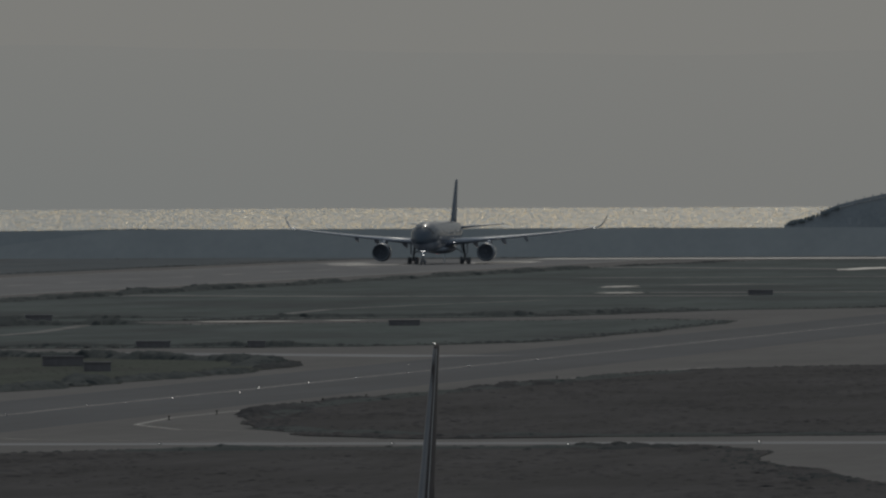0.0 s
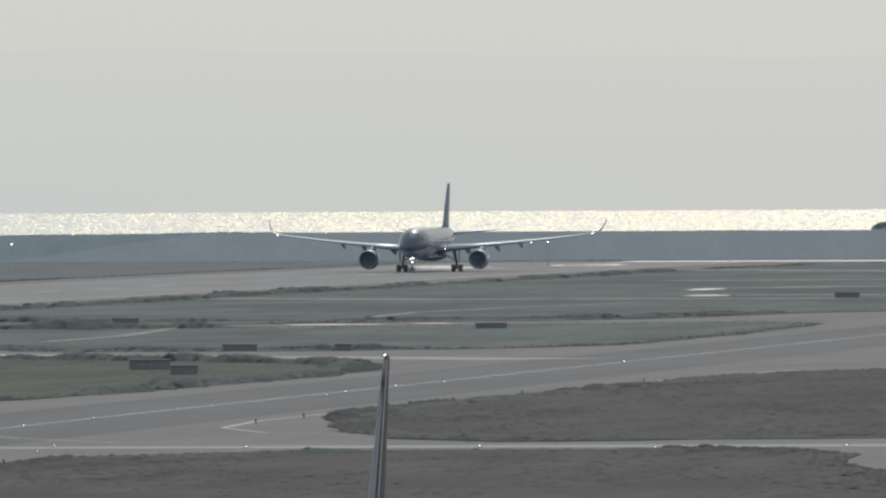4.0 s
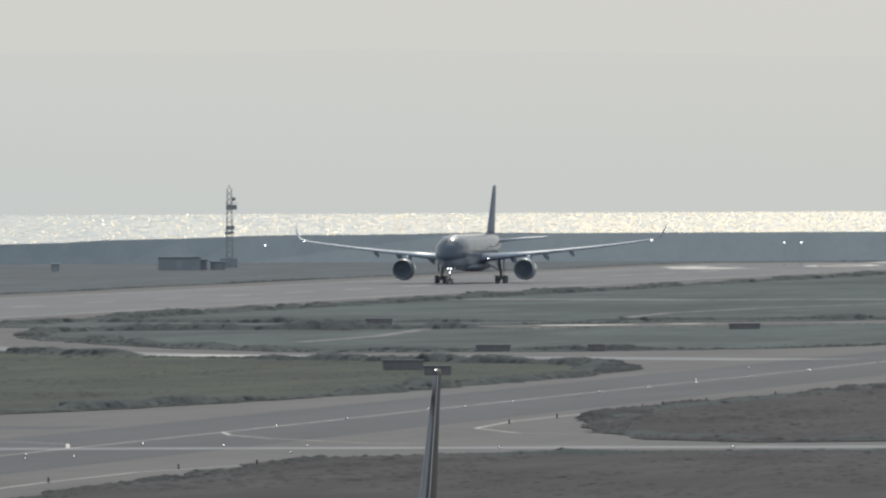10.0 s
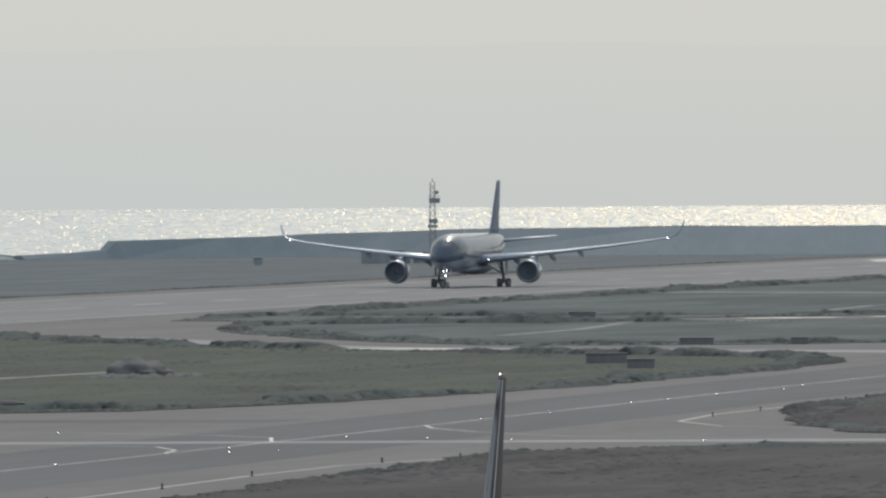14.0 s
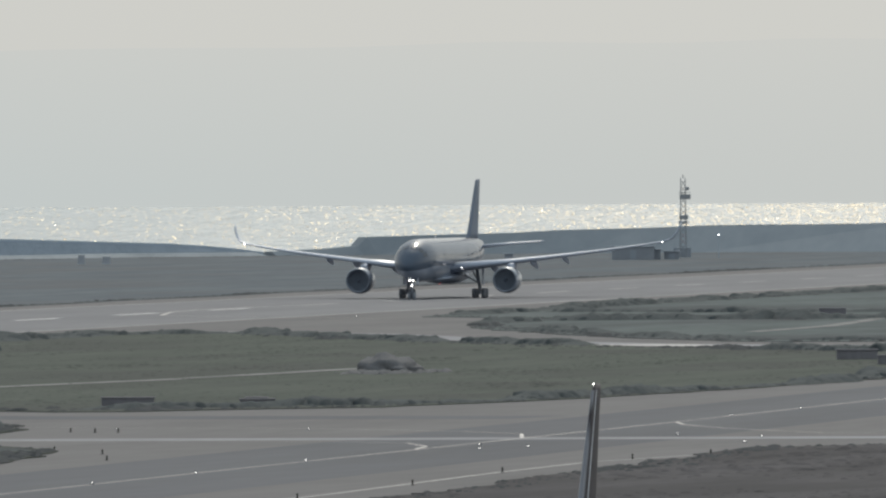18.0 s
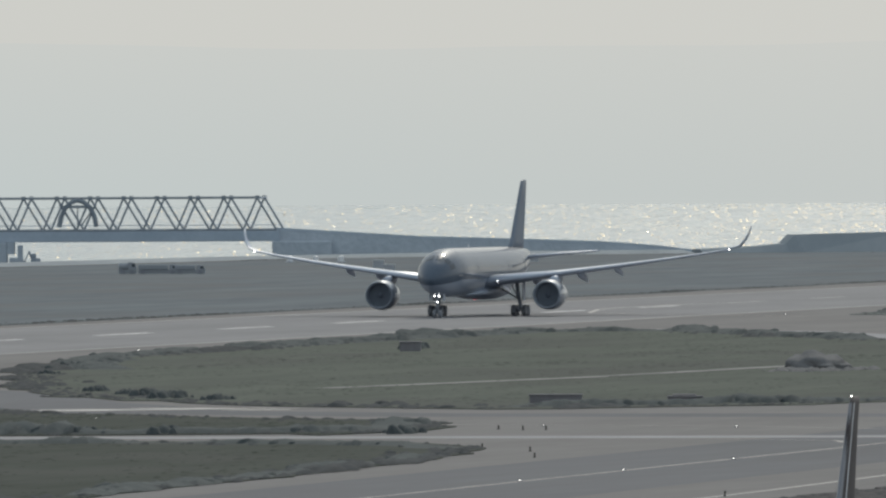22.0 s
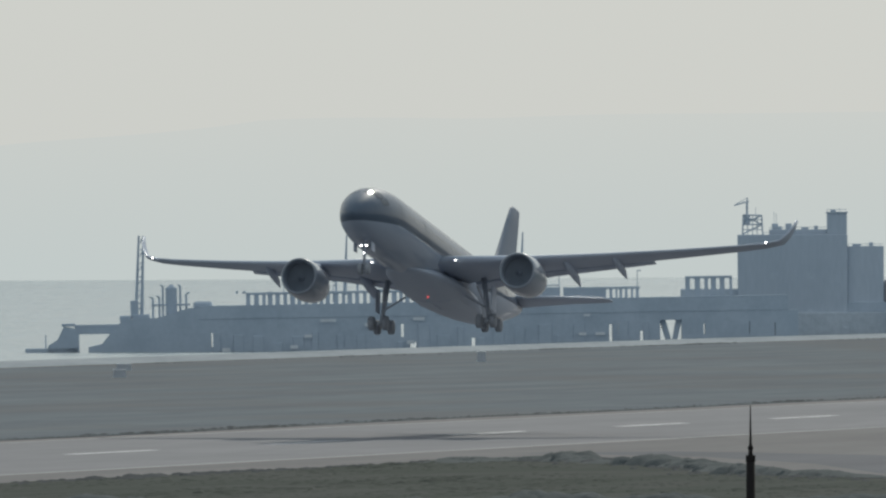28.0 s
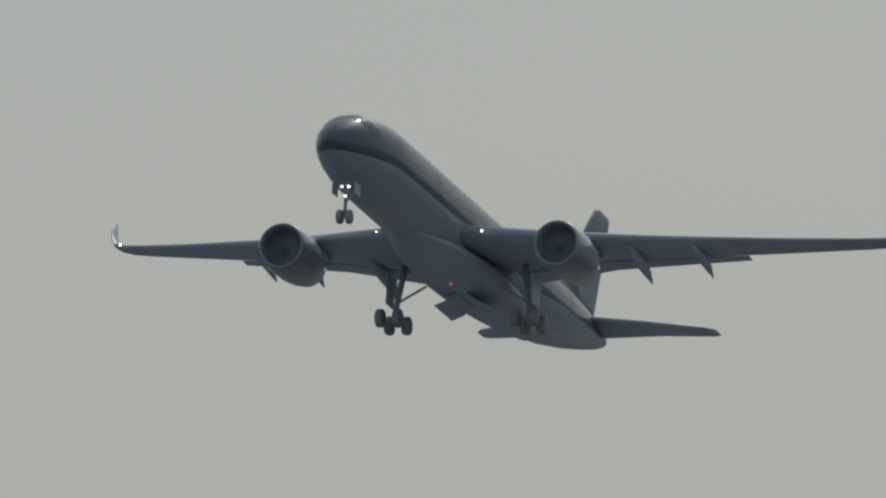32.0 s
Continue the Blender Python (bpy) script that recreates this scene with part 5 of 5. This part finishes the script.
for x, y, length, width, turn, z in ((-263.5, 2079.5, 11, 17, 0, 0.115), (-280.5, 2692.5, 5, 40, 0, 0.115), (-266, 2555, 7, 24, 0, 0.115), (-283.5, 3171, 6, 60, 0, 0.115), (-252, 2092, 5, 10, 0, 0.115),
                                     (-266, 1281, 22, 4.2, 42, 0.02), (-279.5, 1138, 9, 12, 50, 0.02), (-262, 1749, 20, 10, -35, 0.02), (-401, 3366, 13, 30, 0, 0.03), (-383, 3449, 13, 36, 0, 0.03),
                                     (-270.5, 1283, 7.5, 5, 12, 0.02), (-262, 1289, 14, 5, 4, 0.02), (-280, 1140, 8.6, 5, 30, 0.02), (-256, 1280.5, 6, 4, -4, 0.02), (-261, 2054, 11, 12, -40, 0.02),
                                     (-410, 3411, 10, 26, 0, 0.03), (-380.5, 3427, 13, 30, 0, 0.03)):
    puddle(x, y, length, width * (1.8 if y > 3000 else 0.9), turn, z)


# ---- low housings, heaps, posts and lamps on the grass ----
def housing(x, y, width, height, turn=9):
    root = tagged(new("drain_housing"), "low grey-brown drain housing on the grass", "housing", "housings on the grass")
    root.matrix_world = pose(x, y, 0.05, 0, 0, turn)
    part("wall", box(-width / 2, width / 2, -0.9, 0.9, 0, height * 0.86, 0.03), HOUSING, root)
    part("lid", box(-width / 2 - 0.08, width / 2 + 0.08, -1.0, 1.0, height * 0.86, height, 0.02), HOUSING, root)
    for k in range(max(2, int(width / 0.9))):
        px = -width / 2 + 0.45 + k * 0.9
        if px < width / 2 - 0.2:
            part("grille", box(px - 0.3, px + 0.3, -0.93, -0.9, 0.1, height * 0.7), HOUSING, root)


HOUSING = material("brown_housing", (0.185, 0.182, 0.200), (0.240, 0.237, 0.256), 0.9, size=2, fine=0.3, spec=0.1)
for x, y, w, h in ((-221, 1608, 3.9, 1.0), (-212, 1566, 2.5, 0.9), (-235, 1780, 3.6, 0.7), (-224, 1780, 1.8, 0.7), (-290, 2088, 3.3, 0.9), (-237, 2026, 3.7, 0.7), (-240, 2507, 3.6, 0.8),
                   (-238, 1311, 4.1, 0.7), (-321, 1686, 2.1, 1.0), (-230, 1324, 1.7, 0.5), (-227, 1307, 2.7, 0.6)):
    housing(x, y, w, h)


EARTH = material("dry_earth", (0.128, 0.130, 0.136), (0.182, 0.183, 0.188), 0.95, size=1.6, fine=0.25, bump=0.3, spec=0.03)


def heap():
    bm = bmesh.new()
    bmesh.ops.create_icosphere(bm, subdivisions=4, radius=1)
    for v in bm.verts:
        n = 1 + 0.2 * noise.noise(v.co * 1.9) + 0.12 * noise.noise(v.co * 6)
        v.co = Vector((v.co.x * 3.0 * n, v.co.y * 5 * n, max(-0.02, v.co.z * 1.65 * n * (1 - 0.35 * v.co.x))))
    ob = thing("earth_mound", bm, EARTH, "low mound of pale dry earth on the grass", "mound", smooth=True)
    ob.matrix_world = pose(-251.5, 1519, 0.06)
    rng = np.random.default_rng(5)
    spots = np.stack([rng.normal(-251.3, 2.2, 120), rng.normal(1517, 5.0, 120), np.full(120, 0.05)], 1)
    clumps("tall_grass", spots, rng.uniform(0.1, 0.4, 120), EARTH, "dry grass clumps growing round the earth mound", wide=1.6, deep=5.0)


heap()


def edge_post():
    root = tagged(new("edge_marker"), "short dark taxiway edge marker post", "marker", "taxiway edge markers")
    part("base", beam((0, 0, 0), (0, 0, 0.04), 0.11, sides=10), POLE, root)
    part("stem", beam((0, 0, 0.04), (0, 0, 0.24), 0.045, sides=8), POLE, root)
    part("cap", ball((0, 0, 0.26), 0.065, rings=4), POLE, root)
    return root


post = edge_post()
spots = [(-165.3, 1261), (-165.4, 1290), (-165.1, 1314), (-165.2, 1342), (-165.5, 1358), (-164.6, 1380), (-163.5, 1420), (-162.5, 1460), (-161.8, 1500), (-162.1, 1020.5),
         (-161.1, 1067), (-158.4, 1083), (-218.9, 1183), (-216.5, 1179.5), (-214.8, 1179.3), (-205.2, 1103), (-199.6, 1090), (-195.1, 1067), (-232, 1217), (-161, 980), (-161, 940)]
post.matrix_world = pose(*spots[0], 0)
for x, y in spots[1:]:
    copy_thing(post, pose(x, y, 0))


def ground_lamp():
    root = tagged(new("taxiway_lamp"), "small inset taxiway lamp, its glint a glowing lens", "lamp", "taxiway lamps")
    part("ring", beam((0, 0, 0), (0, 0, 0.05), 0.17, 0.15, sides=12), METAL, root)
    # the white glint on the inset fitting is put into a glowing lens
    part("lens", ball((0, 0, 0.06), 0.02, rings=4), STROBE, root)
    return root


lamp = ground_lamp()
spots = [(-181.8, 1337), (-180.8, 1352), (-180.6, 1380), (-179.2, 1413), (-151, 1147), (-144.5, 1136), (-178.7, 1167), (-172, 1160), (-165.4, 1155), (-162.7, 1128), (-179.9, 1123),
         (-177.2, 1106), (-175.2, 1114), (-181, 1440), (-181, 1475), (-181, 1510), (-181, 1550), (-181, 1600), (-181, 1660), (-135, 1147), (-122, 1138), (-110, 1148), (-203, 1190), (-218, 1196),
         (-240, 1203), (-181, 1060), (-181, 1020), (-181, 985), (-222, 1165), (-260, 1240), (-299, 1330), (-181, 1285), (-181.3, 1250), (-189, 1620), (-352, 1700), (-352, 1900), (-352, 2100), (-352, 2300)]
lamp.matrix_world = pose(*spots[0], 0.012)
for x, y in spots[1:]:
    copy_thing(lamp, pose(x, y, 0.012))


def approach_lamp():
    root = tagged(new("approach_lamp"), "slim pole with a glowing white approach lamp", "lamp", "approach lamps")
    part("pole", beam((0, 0, 0), (0, 0, 4.7), 0.09, 0.06, sides=8), STEEL, root)
    part("head", box(-0.22, 0.22, -0.15, 0.2, 4.65, 4.95, 0.03), STEEL, root)
    part("lens", ball((0, -0.2, 4.85), 0.10, rings=5), STROBE, root)
    return root


lamp = approach_lamp()
lamp.matrix_world = stand(8.29, 3450)
for turn in (6.535, 6.478):
    copy_thing(lamp, stand(turn, 3450))


def cabinet(x, y, w, h):
    root = tagged(new("field_cabinet"), "small grey equipment cabinet in the far field, its lid white for a glint", "cabinet", "cabinets in the far field")
    root.matrix_world = pose(x, y, 0.05, 0, 0, 15)
    part("body", box(-w / 2, w / 2, -0.4, 0.4, 0.15, h, 0.04), CABINET, root)
    part("plinth", box(-w / 2 - 0.1, w / 2 + 0.1, -0.5, 0.5, 0, 0.16), STONE, root)
    part("door", box(-w / 2 + 0.1, w / 2 - 0.1, -0.43, -0.4, 0.25, h - 0.1), CABINET, root)
    # the glint on the cabinet's roof is put into white paint
    part("lid", box(-w / 2 - 0.08, w / 2 + 0.08, -0.5, 0.5, h, h + 0.12, 0.03), WHITE, root, "lid painted white for its glint")


CABINET = material("grey_cabinet", (0.340, 0.367, 0.407), (0.440, 0.469, 0.514), 0.6, size=1)
for x, y, w, h in ((-606.6, 2267.4, 1.7, 1.0), (-611.5, 3317.5, 1.3, 1.7), (-605.8, 3314, 1.5, 1.4), (-636, 2262, 1.6, 0.9), (-637, 2280, 1.3, 1.3), (-642, 2402, 2.1, 0.8), (-624, 2549, 1.3, 1.4), (-600, 3120, 2.0, 1.3), (-575, 3000, 2.0, 1.2)):
    cabinet(x, y, w, h)


def shore_tank(x, y):
    root = tagged(new("shore_tank"), "small white domed tank by the seawall", "tank", "tanks by the seawall")
    root.matrix_world = pose(x, y, 0.1)
    part("body", beam((0, 0, 0), (0, 0, 0.9), 0.62, 0.58, sides=14), WHITE, root, smooth=False)
    part("dome", ball((0, 0, 0.88), 0.58, rings=6, stretch=(1, 1, 0.6)), WHITE, root, smooth=True)
    part("plinth", box(-0.8, 0.8, -0.8, 0.8, -0.05, 0.1), STONE, root)


for x, y in ((-655.9, 3317.2), (-650.0, 3313.4), (-644.1, 3309.6)):
    shore_tank(x, y)


# ---- shrubs along the islands ----
def shrubs(points, spread, height, seed):
    """A low uneven thicket along a line of the plan: a soft lumpy mass with ragged sprigs on it."""
    rng = np.random.default_rng(seed)
    pts = [Vector(p) for p in points]
    bm = bmesh.new()
    last, spots, highs = None, [], []
    way = [a.lerp(b, k / max(2, int((b - a).length / 0.8))) for a, b in zip(pts, pts[1:]) for k in range(max(2, int((b - a).length / 0.8)))]
    for turn in range(3):  # round the bends
        way = way[:1] + [sum((way[max(0, min(len(way) - 1, i + d))] for d in range(-6, 7)), Vector((0, 0))) / 13 for i in range(1, len(way) - 1)] + way[-1:]
    for i, p in enumerate(way):
        ahead = way[min(i + 4, len(way) - 1)] - way[max(i - 4, 0)]
        side = Vector((-ahead.y, ahead.x)).normalized()
        if ahead.length > 0.01:
            clump = noise.noise(Vector((p.x * 0.13, p.y * 0.06, seed)))
            lump = 1 + 0.45 * noise.noise(Vector((p.x * 0.7, p.y * 0.5, seed + 5))) + 0.25 * noise.noise(Vector((p.x * 2.3, p.y * 1.7, seed)))
            ends = min(1.0, i / 9, (len(way) - 1 - i) / 9)
            h = height * max(0.10, 0.42 + 0.6 * clump) * lump * ends
            w = spread * (1.3 + 0.5 * clump)
            drift = spread * 1.2 * noise.noise(Vector((p.x * 0.2, p.y * 0.1, seed + 9)))
            ring = [bm.verts.new((*(p + side * (drift + w * f)), 0.04 + h * g * rng.uniform(0.88, 1.1))) for f, g in ((-1.4, 0), (-0.9, 0.55), (-0.35, 0.95), (0.3, 1.0), (0.9, 0.6), (1.4, 0))]
            if last:
                for c in range(5):
                    bm.faces.new((last[c], last[c + 1], ring[c + 1], ring[c]))
            last = ring
            if h > 0.25 * height:
                for j in range(2):
                    q = p + side * (drift + w * rng.uniform(-1, 1))
                    spots.append((q.x, q.y, 0.04))
                    highs.append(h * rng.uniform(0.7, 1.15))
    for f in bm.faces:
        f.normal_update()
        if f.normal.z < 0:
            f.normal_flip()
    thing("shrub_thicket", bm, THICKET, "low dark green thicket along the grass edge", "shrub", kind="stuff", smooth=True)
    if spots:
        tagged(clumps("shrub_row", np.array(spots), np.array(highs), SHRUB, "rounded green bushes in the thicket", wide=1.4, deep=4.0), category="shrub")


THICKET = material("thicket_leaves", (0.053, 0.064, 0.068), (0.088, 0.101, 0.105), 0.95, size=2.5, fine=0.5, spec=0.05)
shrubs([(-245, 1705), (-222, 1672), (-205, 1642), (-202, 1600)], 1.2, 1.3, 3)
shrubs([(-198, 1560), (-202, 1420), (-214, 1320), (-240, 1288)], 0.9, 0.9, 4)
shrubs([(-343, 1640), (-345, 1740), (-344, 1880), (-330, 1892), (-300, 1812), (-270, 1750)], 1.6, 1.0, 5)
shrubs([(-322, 1535), (-334, 1590), (-338, 1620)], 1.6, 1.0, 6)
shrubs([(-319, 2004), (-320, 2030), (-300, 2040), (-265, 2047)], 2.0, 1.3, 7)
shrubs([(-310, 1950), (-282, 1856), (-256, 1790), (-214, 1794)], 1.2, 0.7, 8)
shrubs([(-341, 2110), (-342, 2300), (-342, 2700), (-340, 3200)], 1.5, 1.0, 9)
shrubs([(-342, 1375), (-338, 1398), (-312, 1350), (-300, 1312), (-276, 1280)], 1.4, 1.0, 10)
shrubs([(-340, 1162), (-290, 1161), (-230, 1166), (-226, 1180), (-231, 1212)], 1.2, 1.25, 11)
shrubs([(-335, 1108), (-290, 1108), (-240, 1125), (-214, 1116), (-206, 1096)], 1.2, 0.8, 12)
shrubs([(-203, 1070), (-200, 1000), (-199, 940)], 0.8, 0.6, 13)
shrubs([(-152, 1218), (-144, 1190), (-126, 1175), (-60, 1198)], 1.0, 0.35, 14)
shrubs([(-158, 1262), (-163, 1330), (-161, 1450), (-156, 1560)], 0.8, 0.35, 15)
shrubs([(-152, 1112), (-135, 1124), (-112, 1124)], 1.0, 0.5, 16)
shrubs([(-338, 2160), (-300, 2130), (-240, 2160), (-222, 2240)], 1.6, 1.0, 17)


# single rounded bushes on the edge of the taxiway island
rng = np.random.default_rng(31)
for x, y, wide, tall in ((-291.1, 1389, 1.5, 0.75), (-284.4, 1368, 1.1, 0.7), (-280.9, 1360, 1.6, 0.95), (-276.0, 1344, 1.9, 1.0), (-269.6, 1334, 1.3, 0.8),
                         (-330.0, 1560, 2.6, 0.8), (-325.8, 1534, 1.6, 0.7), (-320.5, 1508, 1.5, 0.6), (-325.1, 1708, 1.7, 1.0), (-239.0, 1165, 2.4, 0.9), (-222.5, 1166, 1.6, 0.9), (-245.7, 1166, 2.0, 0.8)):
    n = 14
    spots = np.stack([x + rng.normal(0, wide * 0.34, n), y + rng.normal(0, wide * 1.2, n), np.full(n, 0.05)], 1)
    far = np.abs(spots[:, 0] - x) / wide
    bush = clumps("bush", spots, tall * 0.72 * np.clip(1.05 - 0.8 * far, 0.25, 1) * rng.uniform(0.75, 1.1, n), SHRUB, "low rounded dark green bush on the grass edge", wide=0.75, deep=1.6, kind="")
    tagged(bush, category="bush", group="bushes on the island edge")


# ---- ramp on the far shore ----
RAMP_TOP = [(-3, 6.6), (1, 7.4), (5, 8.8), (9, 10.3), (16, 12.0), (24, 13.6), (32, 14.8), (60, 17.0), (110, 17.5)]


def shore_ramp():
    root = thing("shore_ramp", loft([[(x, -7, 0.0), (x, -1, top), (x, 6, top), (x, 14, -3.0)] for x, top in RAMP_TOP]), RAMP, "pale concrete ramp rising behind the seawall", "embankment")
    root.matrix_world = stand(5.34, 3720)

    def height(x):
        return float(np.interp(x, [p[0] for p in RAMP_TOP], [p[1] for p in RAMP_TOP]))

    for (x0, z0), (x1, z1) in zip(RAMP_TOP[2:7], RAMP_TOP[3:8]):  # the dark rail along the top
        part("parapet", loft([[(x, -1.3, z + 0.05), (x, -0.9, z + 0.05), (x, -0.9, z + 0.75), (x, -1.3, z + 0.75)] for x, z in ((x0, z0), (x1 - 0.05, z1))]), SHED, root, "dark rail along the ramp")
    for k in range(16):
        x = 5 + 1.9 * k
        part("rail_post", box(x - 0.1, x + 0.1, -1.2, -1.0, height(x), height(x) + 1.15), SHED, root)
    for x, w in ((10.9, 0.7), (13.0, 0.8), (18.0, 0.9), (20.0, 1.7)):  # white kiosks on the slope
        part("kiosk", box(x, x + w, -9.2, -8.2, 6.6, 8.1, 0.05), WHITE if w > 1 else CABINET, root)
    rng = np.random.default_rng(8)
    spots = np.array([(x, rng.uniform(-2, 2), height(x) - 0.1) for x in rng.uniform(-3, 9, 90)])
    ob = clumps("shrub_row", spots, rng.uniform(0.2, 0.9, 90), CREST, "low dark shrubs on the ramp's foot", wide=0.6, deep=0.7)
    ob.matrix_world = root.matrix_world.copy()
    tagged(ob, category="shrub")


RAMP = material("ramp_concrete", (0.270, 0.300, 0.335), (0.345, 0.378, 0.415), 0.9, size=6, fine=0.8, spec=0.05)
shore_ramp()


def motions():
    # the waves run slowly towards the shore
    walk(ripples, [(0, pose(0, 0, 0)), (16, pose(2, -9, -0.04)), (32, pose(4, -18, -0.08))])
    walk(glints, [(0, pose(0, 0, 0)), (16, pose(-6, -14, -0.05)), (32, pose(-12, -28, -0.1))])
    walk(jet, [(t, pose(-390, y, z, r, -p, -90)) for t, y, z, p, r in [
        (0, 3395.7, 0.00, 0.0, 0.00), (1, 3358.5, 0.00, 0.0, 0.00), (2, 3319.1, 0.00, 0.0, 0.00), (3, 3277.4, 0.00, 0.0, 0.00),
        (4, 3233.6, 0.00, 0.0, 0.00), (5, 3187.5, 0.00, 0.0, 0.00), (6, 3139.4, 0.00, 0.0, 0.00), (7, 3089.1, 0.00, 0.0, 0.00),
        (8, 3036.8, 0.00, 0.0, 0.00), (9, 2982.3, 0.00, 0.0, 0.00), (10, 2925.9, 0.00, 0.0, 0.00), (11, 2867.4, 0.00, 0.0, 0.00),
        (12, 2807.0, 0.00, 0.0, 0.00), (13, 2744.5, 0.00, 0.0, 0.00), (14, 2680.1, 0.00, 0.0, 0.00), (15, 2613.7, 0.00, 0.0, 0.00),
        (16, 2545.4, 0.00, 0.0, 0.00), (17, 2475.2, 0.00, 0.0, 0.00), (18, 2403.0, 0.00, 0.0, 0.00), (19, 2328.9, 0.00, 0.0, 0.00),
        (20, 2252.8, 0.00, 0.0, 0.00), (21, 2174.9, 0.00, 0.0, 0.00), (22, 2095.1, 0.00, 0.0, 0.00), (22.5, 2054.4, 0.00, 0.5, 0.00),
        (23, 2013.3, 0.05, 1.7, 0.20), (23.5, 1972.7, 0.15, 2.7, 0.40), (24, 1931.8, 0.35, 3.5, 0.60), (24.5, 1890.3, 0.70, 4.1, 0.85),
        (25, 1847.3, 1.15, 4.8, 1.15), (25.5, 1803.6, 1.85, 5.5, 1.45), (26, 1759.3, 2.75, 6.3, 1.62), (26.5, 1714.0, 4.40, 7.4, 1.60),
        (27, 1668.0, 6.30, 8.5, 1.45), (27.5, 1621.8, 8.40, 9.5, 1.30), (28, 1575.0, 10.65, 10.5, 1.15), (28.5, 1527.8, 13.20, 11.3, 1.06),
        (29, 1481.3, 16.95, 11.9, 1.00), (29.5, 1434.0, 21.70, 12.35, 0.95), (30, 1386.2, 26.85, 12.73, 0.87), (30.5, 1339.0, 31.70, 13.25, 0.50),
        (31, 1292.0, 36.53, 13.72, 0.15), (31.5, 1245.0, 42.00, 13.92, -0.05), (32, 1198.0, 48.05, 14.05, -0.25)]])
    # the wings bend upwards as they take the weight
    flex = [(0, 0.0), (8, 0.4), (14, 1.0), (20, 1.8), (24, 2.35), (26, 2.5), (28.5, 3.3), (30, 3.2), (32, 2.85)]
    for ob, s in jet_wings + jet_engines:
        walk(ob, [(t, pose(3.0, 2.6 * s, 4.0, a * s, 0, 0)) for t, a in flex])
    # the legs stretch out once the wheels leave the ground
    for ob, far, ahead in jet_legs:
        walk(ob, [(t, pose(ahead, 0, -far * k)) for t, k in ((0, 0), (23.5, 0), (24.5, 0.3), (26, 1), (32, 1))])
    # the doors of the wheel bays swing open before the legs fold
    for ob, s, hinge in jet_bays:
        walk(ob, [(t, pose(*hinge, -a * s, 0, 0)) for t, a in ((0, 0), (30.9, 0), (31.5, 22), (32, 40))])
    walk(taxi_jet, [(t, pose(x, y, 0, 0, 0, -91)) for t, x, y in ((0, -76.6, 642.3), (3, -77.95, 620.1), (6, -79.1, 597.9), (9.5, -79.9, 571.6), (13, -80.4, 545.3),
                                                                  (16, -80.55, 520.3), (19, -80.6, 495.3), (22, -80.7, 471.3), (27, -80.8, 431.2), (32, -81, 391))])


motions()
